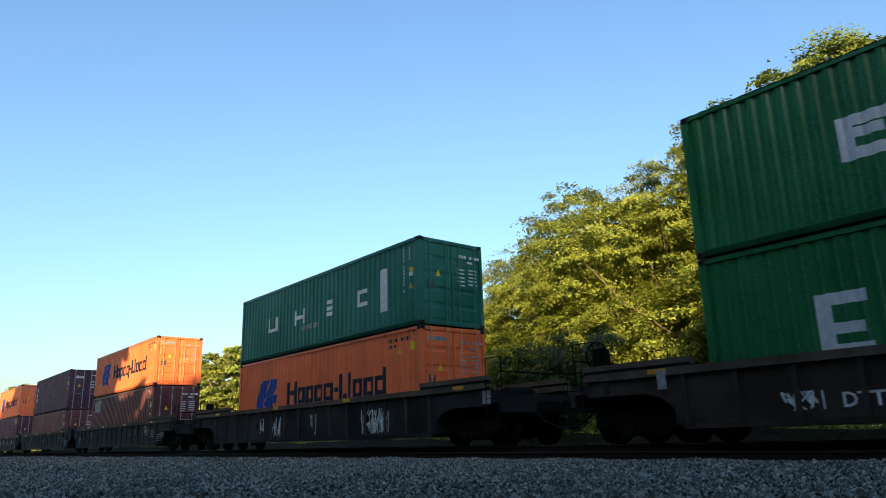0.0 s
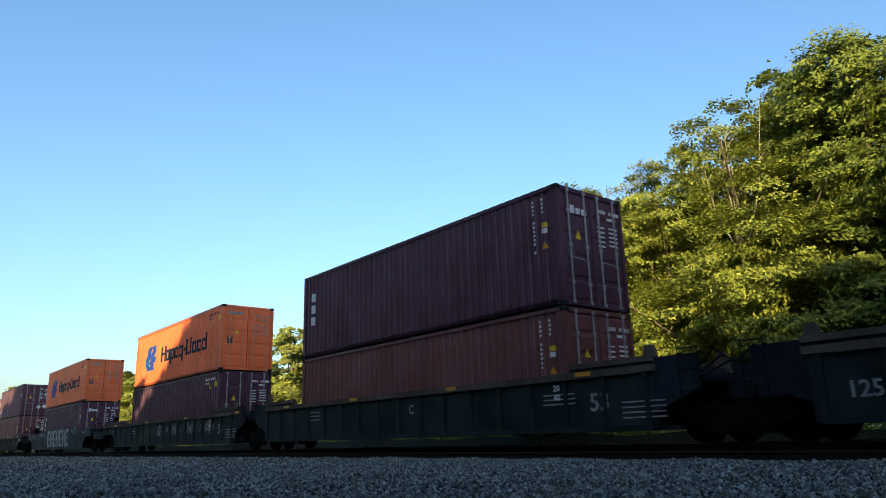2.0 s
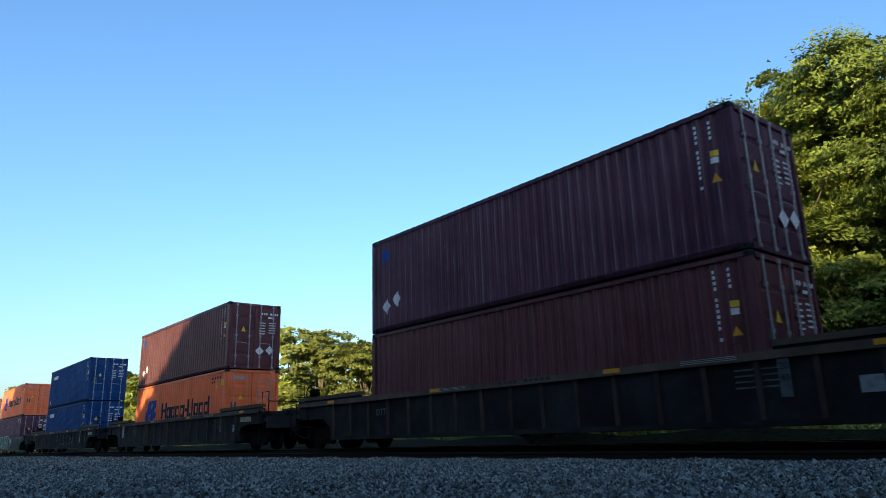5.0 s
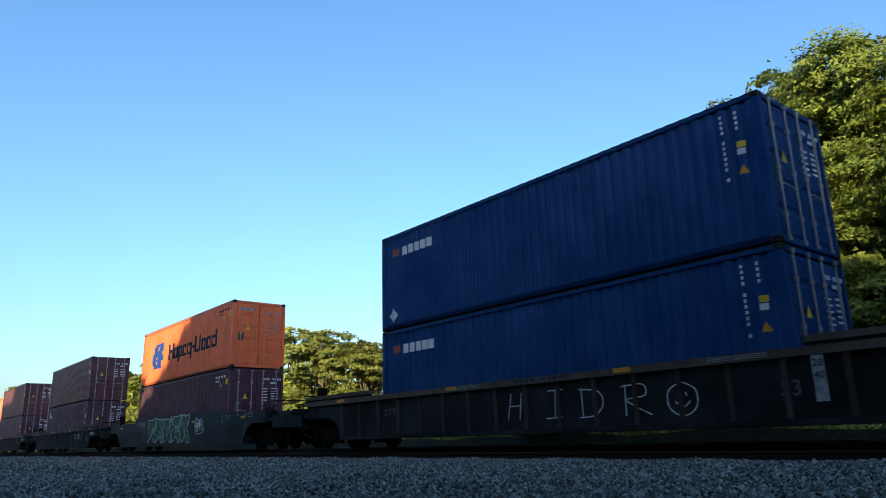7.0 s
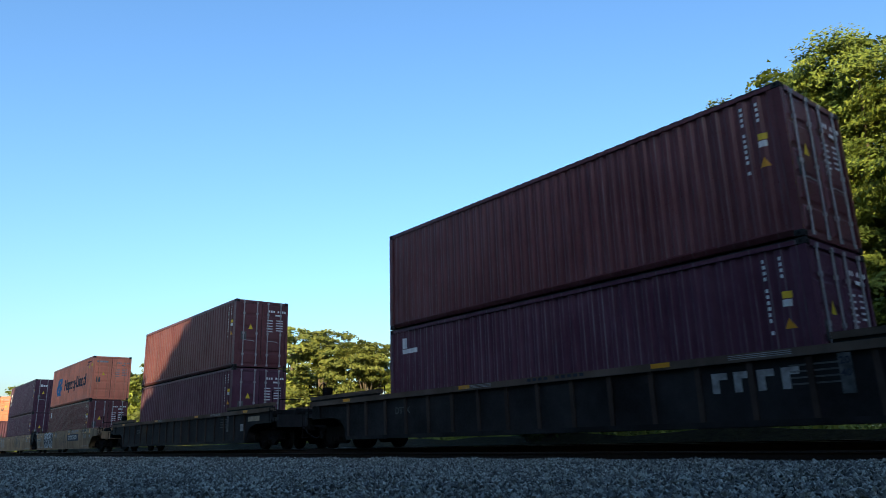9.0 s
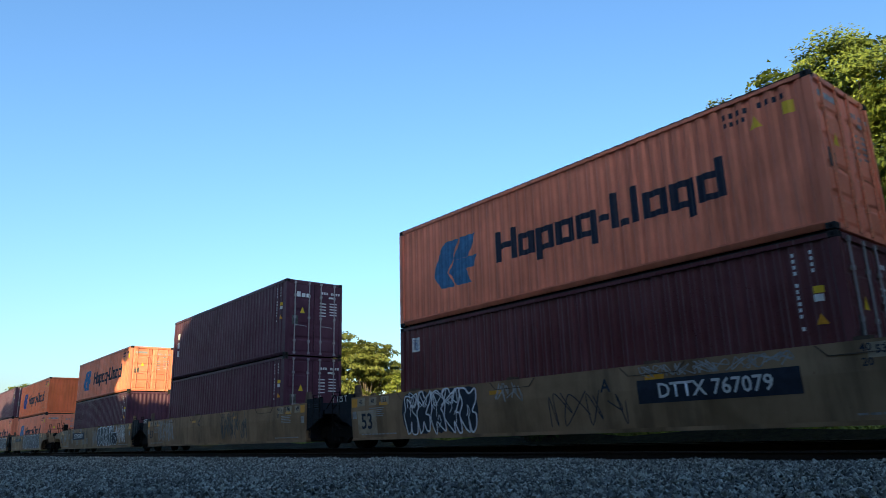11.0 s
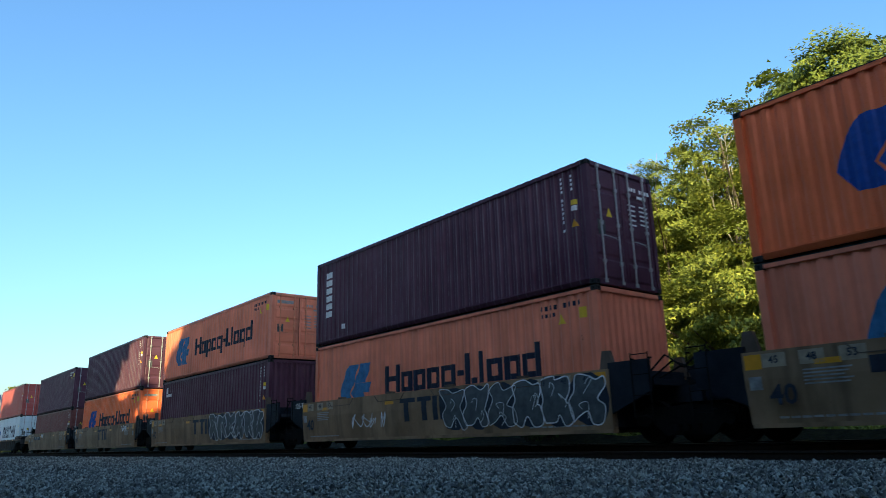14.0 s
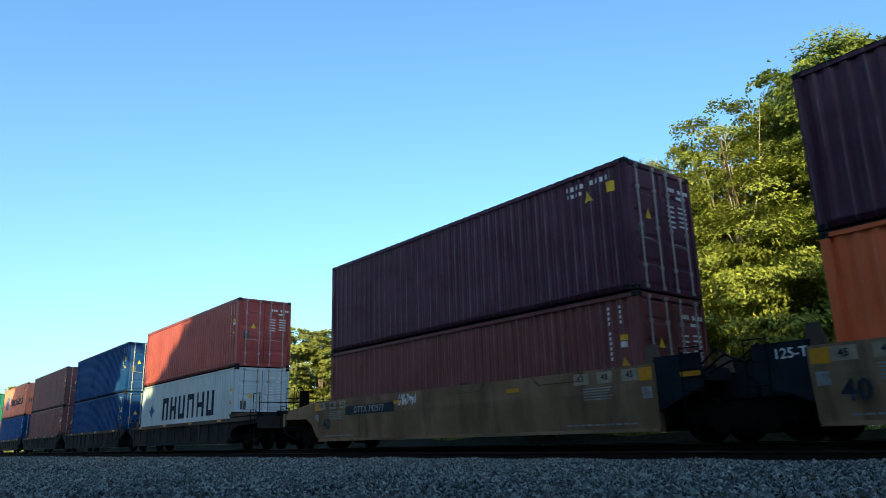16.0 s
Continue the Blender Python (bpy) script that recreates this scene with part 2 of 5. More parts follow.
# ---- ground, track ----
GROUND_Z = -0.28
me = bpy.data.meshes.new("ground")
xs = np.concatenate([np.linspace(-1500, -80, 12), np.linspace(-78, 20, 60), np.linspace(25, 1500, 12)])
ys = np.concatenate([np.linspace(-1500, -20, 10), np.linspace(-18, 24, 40), np.linspace(30, 1500, 10)])
verts, faces = [], []
for y in ys:
    for x in xs:
        z = GROUND_Z + 0.015 * noise.noise((x * 0.5, y * 0.5, 0))
        if -0.9 < y < 3.4:
            z -= 0.03
        if y > 4.5:
            z -= min(0.5, 0.1 * (y - 4.5))
            if -160 < x < 60:
                z += (0.75 + 0.25 * noise.noise((x * 0.35, 3.0, 0))) * math.exp(-((y - 6.2) / 1.3) ** 2)
        verts.append((x, y, z))
W_ = len(xs)
for j in range(len(ys) - 1):
    for i in range(W_ - 1):
        faces.append((j * W_ + i, j * W_ + i + 1, (j + 1) * W_ + i + 1, (j + 1) * W_ + i))
me.from_pydata(verts, [], faces)
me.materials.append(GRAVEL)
ground = tagged(new("ground", me), "grey crushed-stone ground beside the railway track", "ground", kind="structure")


def stones(count, x0, x1, y0, y1, size0, size1, seed, power=1.0):
    """Loose broken stones, each a dented eight-sided lump."""
    rng = np.random.default_rng(seed)
    u = rng.random(count) ** power
    cx, cy = x1 + (x0 - x1) * u, rng.uniform(y0, y1, count)
    keep = cy > -9.6 + 0.55 * (cx + 2)
    cx, cy = cx[keep], cy[keep]
    count = len(cx)
    s = rng.uniform(size0, size1, count)
    base = np.array([(1, 0, 0), (-1, 0, 0), (0, 1, 0), (0, -1, 0), (0, 0, 1), (0, 0, -1)], float)
    v = base[None] * s[:, None, None] * rng.uniform(0.55, 1.1, (count, 6, 1)) + rng.normal(0, 0.22, (count, 6, 3)) * s[:, None, None]
    v[:, :, 2] *= 0.95
    a = rng.uniform(0, 6.28, count)
    c, d = np.cos(a)[:, None], np.sin(a)[:, None]
    v = np.stack([v[:, :, 0] * c - v[:, :, 1] * d, v[:, :, 0] * d + v[:, :, 1] * c, v[:, :, 2]], 2)
    z = GROUND_Z + 0.012 + rng.uniform(-0.025, 0.03, count) + 0.015 * np.sin(cx * 2.1) * np.sin(cy * 1.7)
    v += np.stack([cx, cy, z], 1)[:, None]
    tri = np.array([(0, 2, 4), (2, 1, 4), (1, 3, 4), (3, 0, 4), (2, 0, 5), (1, 2, 5), (3, 1, 5), (0, 3, 5)])
    f = (tri[None] + 6 * np.arange(count)[:, None, None]).reshape(-1, 3)
    m = bpy.data.meshes.new("gravel")
    m.from_pydata(v.reshape(-1, 3), [], f)
    m.materials.append(STONE)
    return m


tagged(new("gravel", stones(135000, -15, 0.5, -11.3, -0.85, 0.013, 0.036, 1)), "loose broken grey ballast stones in shade", "gravel", kind="stuff")
tagged(new("far_gravel", stones(52000, -70, -14.5, -13.5, -0.8, 0.022, 0.05, 2, 1.8)), "loose broken grey ballast stones beside the track", "gravel", kind="stuff")

TRACK_Y = 1.22
RAIL_PROFILE = [(-0.07, -0.17), (0.07, -0.17), (0.07, -0.158), (0.012, -0.135), (0.012, -0.045), (0.036, -0.032), (0.036, -0.004), (0.028, 0.0), (-0.028, 0.0), (-0.036, -0.004), (-0.036, -0.032), (-0.012, -0.045), (-0.012, -0.135), (-0.07, -0.158)]


def rail_mesh(x0, x1):
    bm = slab(bmesh.new(), RAIL_PROFILE, "x", x0, x1)
    return bm


track = tagged(new("track"), "straight single railway track on timber sleepers", "railway track", kind="structure")
track.location = (0, TRACK_Y, 0)
for side in (-0.7525, 0.7525):
    r = part("rail", rail_mesh(-420, 120), RAIL, track, "steel running rail with a bright worn head")
    r.location = (0, side, 0)
    h = part("rail_head", boxes((-420, 120, -0.027, 0.027, 0.0, 0.003)), RAIL_TOP, r, "polished wheel-worn head")
tie = shared("tie", lambda: box(bmesh.new(), -0.115, 0.115, -1.3, 1.3, -0.36, -0.19, 0.012), TIE)
for k in range(240):
    t_ob = part("sleeper", tie, TIE, track)
    t_ob.location = (-110 + 0.52 * k, 0, 0)

loose = tagged(new("spare_rail", mesh_of(rail_mesh(-49, 14), RAIL)), "long rusty spare rail lying on the ballast beside the track", "rail")
loose.location = (0, -0.52, GROUND_Z + 0.165)
loose_b = tagged(new("spare_rail", mesh_of(rail_mesh(-128, -72), RAIL)), "long rusty spare rail lying on the ballast beside the track", "rail")
loose_b.location = (0, -0.5, GROUND_Z + 0.165)


# ---- trees ----
def crown_mesh(seed, height, radius, low, clumps, leaves, leaf, material, flat=0.35):
    """A crown of many flat sprays of leaves over an uneven lobed body."""
    rng = np.random.default_rng(seed)
    lobes = [(np.clip(rng.normal(0, 0.42 * radius, 2), -0.62 * radius, 0.62 * radius), rng.uniform(low + 0.15 * (height - low), height * 0.86), rng.uniform(0.42, 0.62) * radius) for _ in range(9)]
    lobes.append((np.zeros(2), height - 0.40 * radius, 0.42 * radius))
    lobes += [(np.array([math.cos(a), math.sin(a)]) * 0.6 * radius, low + 0.22 * (height - low) + rng.uniform(0, 1.5), 0.48 * radius) for a in np.arange(6) * 1.047 + rng.uniform(0, 1)]
    pts = []
    while len(pts) < clumps:
        (lx, ly), lz, lr = lobes[rng.integers(len(lobes))]
        d = rng.normal(size=3)
        d /= np.linalg.norm(d)
        rr = lr * rng.uniform(0.55, 1.08)
        q = np.array([lx, ly, lz]) + d * rr * np.array([1, 1, 0.85])
        if low < q[2] < height:
            pts.append((q, d))
    C = np.array([q for q, _ in pts])
    N = np.array([d for _, d in pts])
    n = clumps * leaves
    c = np.repeat(C, leaves, 0)
    out = np.repeat(N, leaves, 0)
    spread = np.repeat(rng.uniform(0.30, 0.74, clumps), leaves)
    # each spray is a drooping plate of leaves with a lobed, uneven rim
    ang = rng.uniform(0, 2 * np.pi, n)
    lobed = 1 + 0.3 * np.sin(3 * ang + np.repeat(rng.uniform(0, 6.28, clumps), leaves)) + 0.2 * np.sin(5 * ang + np.repeat(rng.uniform(0, 6.28, clumps), leaves))
    rad = rng.random(n) ** 0.55 * spread * lobed
    side = np.stack([np.cos(ang), np.sin(ang)], 1)
    off = np.stack([rad * side[:, 0], rad * side[:, 1], rng.normal(0, 0.085, n) - flat * rad * 0.75 - 0.2 * rad * (out[:, :2] * side).sum(1)], 1)
    c = c + off
    nor = np.stack([rng.normal(0, 0.42, n) + 0.2, rng.normal(0, 0.42, n) - 0.25, rng.normal(0.6, 0.3, n)], 1) + 0.7 * out
    nor /= np.linalg.norm(nor, axis=1)[:, None]
    t = np.cross(nor, rng.normal(size=(n, 3)))
    t /= np.linalg.norm(t, axis=1)[:, None]
    b = np.cross(nor, t)
    s = (leaf * rng.uniform(0.6, 1.3, n))[:, None]
    v = np.stack([c + t * s * 1.1, c - t * s * 0.7 + b * s * 0.75, c - t * s * 0.8 - b * s * 0.75], 1).reshape(-1, 3)
    m = bpy.data.meshes.new("crown")
    m.from_pydata(v, [], np.arange(3 * n).reshape(-1, 3))
    m.materials.append(material)
    return m, C


def trunk_mesh(seed, height, C, bark=BARK):
    rng = random.Random(seed)
    bm = bmesh.new()
    pts = [Vector((0.25 * math.sin(k * 0.9 + seed), 0.2 * math.cos(k * 1.1 + seed), height * 0.85 * k / 7 - (0.3 if k == 0 else 0))) for k in range(8)]
    tube(bm, pts, [0.26 * (1 - 0.115 * k) + 0.02 for k in range(8)], 8)
    for k in range(26):
        tip = Vector(C[rng.randrange(len(C))])
        base = pts[min(6, max(1, int(7 * tip.z / height * 0.62)))]
        mid = base.lerp(tip, 0.5) + Vector((rng.uniform(-.3, .3), rng.uniform(-.3, .3), rng.uniform(0.0, 0.5)))
        tube(bm, [base, base.lerp(mid, 0.6), mid, mid.lerp(tip, 0.6), tip], [0.09, 0.07, 0.05, 0.032, 0.012], 5)
    return mesh_of(bm, bark, True)


def tree_kind(seed, height, radius, low, clumps, leaves, leaf, material, flat=0.35):
    crown, C = crown_mesh(seed, height, radius, low, clumps, leaves, leaf, material, flat)
    return crown, trunk_mesh(seed, height, C), height


def tree(kind, x, y, height, turn, label, group, name="tree", wide=1.0):
    crown, trunk, h0 = kind
    root = tagged(new(name), label, "tree", group)
    s = height / h0
    for nm, me_ in (("trunk", trunk), ("crown", crown)):
        ob = part(nm, me_, None, root)
        ob.scale = (s * wide, s * wide, s)
    root.location = (x, y, -0.75 if y > 0 else GROUND_Z)
    root.rotation_euler = (0, 0, radians(turn))
    return root


MAPLE_A = tree_kind(11, 12, 4.2, 0.9, 900, 165, 0.058, LEAF)
MAPLE_B = tree_kind(12, 12, 4.6, 0.7, 960, 165, 0.058, LEAF)
MAPLE_C = tree_kind(13, 12, 3.8, 1.0, 840, 165, 0.058, LEAF)
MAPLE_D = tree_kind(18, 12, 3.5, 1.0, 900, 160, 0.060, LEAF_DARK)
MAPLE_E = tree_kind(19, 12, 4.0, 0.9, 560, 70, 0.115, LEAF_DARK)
ROUND_A = tree_kind(14, 10, 4.4, 0.4, 480, 60, 0.15, LEAF_OLIVE, 0.15)
ROUND_B = tree_kind(15, 10, 4.0, 0.6, 480, 60, 0.15, LEAF, 0.2)
COARSE = tree_kind(16, 12, 4.6, 0.8, 330, 26, 0.50, LEAF)
SHRUB = tree_kind(21, 4.6, 2.1, 0.2, 260, 120, 0.055, LEAF_SHRUB_SHADED)

maple_label = "tall leafy maple in warm low sunlight beyond the track"
for kind, x, y, h, turn in (
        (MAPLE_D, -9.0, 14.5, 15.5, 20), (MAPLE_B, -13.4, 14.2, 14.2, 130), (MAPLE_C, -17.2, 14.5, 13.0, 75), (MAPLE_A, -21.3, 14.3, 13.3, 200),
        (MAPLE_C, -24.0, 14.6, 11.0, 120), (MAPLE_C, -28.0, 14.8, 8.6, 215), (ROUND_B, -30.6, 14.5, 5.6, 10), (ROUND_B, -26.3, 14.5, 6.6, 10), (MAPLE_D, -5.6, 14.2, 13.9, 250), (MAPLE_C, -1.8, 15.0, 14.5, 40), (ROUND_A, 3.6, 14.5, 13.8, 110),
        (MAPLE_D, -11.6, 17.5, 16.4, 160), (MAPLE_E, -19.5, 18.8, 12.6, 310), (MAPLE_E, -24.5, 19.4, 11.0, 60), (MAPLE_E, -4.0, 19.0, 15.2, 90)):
    tree(kind, x, y, h, turn, maple_label, "maples beyond the track")
for kind, x, y, h, turn, w in (
        (ROUND_B, -73, 25.5, 14.2, 0, 1.0), (ROUND_A, -64.5, 25, 12.6, 80, 1.0), (ROUND_A, -58.3, 26, 10.6, 150, 1.0), (ROUND_B, -53.8, 26.5, 7.2, 220, 1.0),
        (ROUND_A, -82, 24, 12.8, 40, 1.0), (ROUND_B, -92, 24, 13.0, 300, 1.0), (ROUND_A, -102, 22, 13.8, 10, 1.0), (ROUND_B, -113, 22, 12.5, 100, 1.0), (ROUND_A, -126, 22, 13.5, 200, 1.0),
        (ROUND_B, -140, 20, 13.0, 20, 1.0), (ROUND_A, -156, 18, 13.5, 90, 1.0), (ROUND_B, -175, 15, 15.2, 160, 1.0), (ROUND_A, -195, 14, 12.5, 10, 1.0), (ROUND_B, -220, 14, 12.5, 77, 1.0), (ROUND_A, -250, 14, 13.0, 130, 1.0), (ROUND_B, -46, 30, 6.0, 10, 1.2), (ROUND_A, -40, 30, 6.4, 10, 1.2)):
    tree(kind, x, y, h, turn, "rounded olive-green tree in sunlight beyond the track", "trees along the far side", wide=w)

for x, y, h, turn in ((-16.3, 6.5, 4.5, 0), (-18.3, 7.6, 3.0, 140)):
    tree(SHRUB, x, y, h, turn, "dense green shrub beside the track, shade put into its leaf colour", "shrubs beside the track", name="shrub", wide=0.8)

# undergrowth along the far side of the track
def thicket(x0, x1, y0, y1, height, count, leaf, seed, material):
    rng = np.random.default_rng(seed)
    c = np.stack([rng.uniform(x0, x1, count), rng.uniform(y0, y1, count), np.zeros(count)], 1)
    top = height * (0.55 + 0.45 * np.sin(c[:, 0] * 0.9 + 2 * np.sin(c[:, 0] * 0.23)) * np.sin(c[:, 1] * 1.3))
    c[:, 2] = -0.75 + rng.random(count) ** 0.7 * (top + 0.75)
    nor = rng.normal(size=(count, 3)) * 0.6 + np.array([0.5, -0.7, 0.5])
    nor /= np.linalg.norm(nor, axis=1)[:, None]
    t = np.cross(nor, rng.normal(size=(count, 3)))
    t /= np.linalg.norm(t, axis=1)[:, None]
    b = np.cross(nor, t)
    s = (leaf * rng.uniform(0.6, 1.3, count))[:, None]
    v = np.stack([c + t * s, c + b * s * 0.6, c - t * s, c - b * s * 0.6], 1).reshape(-1, 3)
    m = bpy.data.meshes.new("undergrowth")
    m.from_pydata(v, [], np.arange(4 * count).reshape(-1, 4))
    m.materials.append(material)
    return m


tagged(new("undergrowth", thicket(-45, 14, 5.8, 12.5, 1.3, 90000, 0.085, 5, LEAF)), "leafy undergrowth at the foot of the trees", "undergrowth", kind="stuff")
tagged(new("undergrowth", thicket(-170, -45, 6.0, 13.5, 1.4, 36000, 0.26, 6, LEAF_OLIVE)), "olive undergrowth along the far side of the track", "undergrowth", kind="stuff")

# the wood behind the camera, which shades the train
WOOD = "dense tall tree out of view, placed to shade the train"
for row, (y, shift, full) in enumerate(((-30, 0.0, 22.6), (-36, 6.2, 25.7), (-33, 3.1, 24.2))):
    for k in range(33):
        x = -118 + 5.4 * k + 1.5 * row + shift
        at = x - shift
        gap = -16.0 < at < -4.0
        h = 16.0 if gap else 11.0 if at < -48 else full - (0.4 if 23 < at < 28.5 else 0) + 0.4 * math.sin(k * 1.9 + row)
        tree(COARSE, x, y + 0.8 * math.sin(k * 2.3), h, 53 * k + 20 * row, WOOD, "wood behind the yard", wide=0.8 if gap else 0.72 if -23 < at < 3 else 1.0)

# unseen trees added to cut the skylight on the boxes' leading ends
for k in range(12):
    tree(COARSE, 31 + 5.2 * (k % 4) + 1.5 * (k // 4), -7 - 5.5 * (k // 4), 15.5 + (k % 3), 71 * k, WOOD, "wood behind the yard", wide=0.9)


# unseen trees added beyond the track to darken the boxes' leading ends
for k in range(16):
    tree(COARSE, 11 + 6.5 * (k % 8) + 3 * (k // 8), 13.0 + 6 * (k // 8), 14.5 + (k % 3) * 0.8, 61 * k, "tall leafy tree out of view, added to block low skylight", "trees along the far side", wide=1.1)


# unseen trees added to darken the near cars, gravel and low maple leaves
for k in range(8):
    tree(COARSE, 9 + 6 * (k % 4), -18.5 + 7.5 * (k // 4), ((15.0 if k < 2 else 20.0) if k < 4 else 13.0) + (k % 3) * 0.3, 40 * k, WOOD, "wood behind the yard", wide=1.05)


def dead_tree(x, y, height):
    rng = random.Random(4)
    bm = bmesh.new()
    trunk = [(0, 0, 0.0), (0.1, 0, height * 0.35), (-0.05, 0.1, height * 0.62)]
    tube(bm, trunk, [0.13, 0.09, 0.06], 7)
    root = tagged(new("dead_tree"), "bare bleached dead tree among the maples", "tree")
    part("trunk", bm, DEAD, root)
    for k in range(6):
        a = rng.uniform(0, 6.28)
        base = Vector((-0.05, 0.1, height * rng.uniform(0.45, 0.62)))
        tip = Vector((1.5 * math.cos(a) * rng.uniform(0.4, 1), 0.9 * math.sin(a), height * rng.uniform(0.82, 1.0)))
        mid = base.lerp(tip, 0.5) + Vector((0.25 * math.cos(a), 0.2 * math.sin(a), -0.2))
        b = bmesh.new()
        tube(b, [base, mid, tip], [0.035, 0.022, 0.006], 5)
        for _ in range(4):
            c = mid.lerp(tip, rng.uniform(0.0, 0.8))
            tube(b, [c, c + Vector((rng.uniform(-0.6, 0.6), rng.uniform(-0.4, 0.4), rng.uniform(0.3, 0.8)))], [0.016, 0.005], 4)
        part("branch", b, DEAD, root)
    root.location = (x, y, -0.5)


dead_tree(-12.7, 12.9, 13.2)
dead_tree(-18.4, 14.6, 13.6)

# ---- containers ----
LENGTH, WIDTH = 12.192, 2.438
PITCH = 0.278


def wave(x):
    """Depth of the side wall's corrugation at x."""
    u = (x / PITCH) % 1.0
    if u < 0.30:
        return 0.0
    if u < 0.5:
        return 0.037 * (u - 0.30) / 0.20
    if u < 0.80:
        return 0.037
    return 0.037 * (1 - (u - 0.80) / 0.20)


BREAKS = [(k + u) * PITCH for k in range(-22, 23) for u in (0.0, 0.30, 0.5, 0.80)]
HALF_L, HALF_W = LENGTH / 2, WIDTH / 2
SKIN = HALF_W - 0.022


def corrugated_side(height, sign):
    bm = bmesh.new()
    xs_ = [-HALF_L + 0.1] + [b for b in BREAKS if abs(b) < HALF_L - 0.11] + [HALF_L - 0.1]
    cols = []
    for x in xs_:
        y = sign * (SKIN - wave(x))
        cols.append((bm.verts.new((x, y, 0.15)), bm.verts.new((x, y, height - 0.10)), bm.verts.new((x, y - sign * 0.05, height - 0.10)), bm.verts.new((x, y - sign * 0.05, 0.15))))
    for a, b in zip(cols, cols[1:]):
        for i in range(4):
            bm.faces.new((a[i], b[i], b[(i + 1) % 4], a[(i + 1) % 4]))
    bm.faces.new(cols[0])
    bm.faces.new(list(reversed(cols[-1])))
    return bm


def corrugated_end(height, sign):
    bm = bmesh.new()
    n = 10
    cols = []
    for k in range(n * 4 + 1):
        y = -HALF_W + 0.09 + (WIDTH - 0.18) * k / (4 * n)
        d = (0, 0, 0.04, 0.04)[k % 4]
        x = sign * (HALF_L - 0.03 - d)
        cols.append((bm.verts.new((x, y, 0.14)), bm.verts.new((x, y, height - 0.11)), bm.verts.new((x - sign * 0.05, y, height - 0.11)), bm.verts.new((x - sign * 0.05, y, 0.14))))
    for a, b in zip(cols, cols[1:]):
        for i in range(4):
            bm.faces.new((a[i], b[i], b[(i + 1) % 4], a[(i + 1) % 4]))
    bm.faces.new(cols[0])
    bm.faces.new(list(reversed(cols[-1])))
    return bm


def roof_sheet(height):
    bm = bmesh.new()
    cols = []
    for k in range(60):
        x = -HALF_L + 0.1 + (LENGTH - 0.2) * k / 59
        z = height - 0.03 - (0.02 if k % 2 else 0)
        cols.append((bm.verts.new((x, -HALF_W + 0.04, z)), bm.verts.new((x, HALF_W - 0.04, z)), bm.verts.new((x, HALF_W - 0.04, z - 0.03)), bm.verts.new((x, -HALF_W + 0.04, z - 0.03))))
    for a, b in zip(cols, cols[1:]):
        for i in range(4):
            bm.faces.new((a[i], b[i], b[(i + 1) % 4], a[(i + 1) % 4]))
    bm.faces.new(cols[0])
    bm.faces.new(list(reversed(cols[-1])))
    return bm


def side_rail(z0, z1, sign, notched):
    if not notched:
        prof = [(sign * (HALF_W - 0.12), z0), (sign * (HALF_W - 0.065), z0), (sign * (HALF_W - 0.012), z1 - 0.03), (sign * (HALF_W - 0.012), z1), (sign * (HALF_W - 0.12), z1)]
        return slab(bmesh.new(), prof, "x", -HALF_L + 0.16, HALF_L - 0.16)
    bm = boxes((-HALF_L + 0.16, HALF_L - 0.16, min(sign * (HALF_W - 0.06), sign * (HALF_W - 0.002)), max(sign * (HALF_W - 0.06), sign * (HALF_W - 0.002)), z0, z1))
    return bm


def roof_edge(height, sign):
    """Toothed edge of the roof sheet over the top rail; dark colour carries shade."""
    pts, n = [], 43
    for k in range(n):
        x = -HALF_L + 0.2 + k * (LENGTH - 0.4) / (n - 1)
        pts += [(x - 0.085, height - 0.010), (x - 0.06, height - 0.001), (x + 0.06, height - 0.001), (x + 0.085, height - 0.010)]
    pts += [(HALF_L - 0.17, height - 0.022), (-HALF_L + 0.17, height - 0.022)]
    return slab(bmesh.new(), pts, "y", sign * (HALF_W - 0.06), sign * (HALF_W + 0.002))


def casting():
    bm = box(bmesh.new(), -0.089, 0.089, -0.081, 0.081, -0.059, 0.059, 0.012)
    return bm


def casting_hole(side):
    # black disc painted as the shade inside a hole; nothing is cut
    if side:
        return turned(bmesh.new(), [(-0.085, 0.032), (-0.079, 0.032)], (0, 0, 0), "y", 10)
    return turned(bmesh.new(), [(-0.003, 0.032), (0.003, 0.032)], (0.092, 0, 0), "x", 10)


def door_leaf(height, y0, y1):
    x = HALF_L - 0.075
    bm = boxes((x, x + 0.03, y0 + 0.015, y1 - 0.015, 0.13, height - 0.12))
    n = 5
    zs = [0.13 + (height - 0.25) * k / n for k in range(n + 1)]
    for a, b in zip(zs, zs[1:]):
        # pressed panels: raised middle with sloped edges
        c = [bm.verts.new(p) for p in ((x + 0.031, y0 + 0.07, a + 0.04), (x + 0.031, y1 - 0.07, a + 0.04), (x + 0.031, y1 - 0.07, b - 0.04), (x + 0.031, y0 + 0.07, b - 0.04))]
        d = [bm.verts.new(p) for p in ((x + 0.055, y0 + 0.11, a + 0.09), (x + 0.055, y1 - 0.11, a + 0.09), (x + 0.055, y1 - 0.11, b - 0.09), (x + 0.055, y0 + 0.11, b - 0.09))]
        for i in range(4):
            bm.faces.new((c[i], c[(i + 1) % 4], d[(i + 1) % 4], d[i]))
        bm.faces.new(d)
    return bm


def lock_rod(height):
    bm = bmesh.new()
    x = HALF_L + 0.002
    tube(bm, [(x, 0, 0.1), (x, 0, height - 0.09)], 0.024, 8)
    for z in (0.1, 0.55, height * 0.5, height - 0.6, height - 0.1):
        box(bm, x - 0.03, x + 0.026, -0.045, 0.045, z - 0.04, z + 0.04)
    return bm


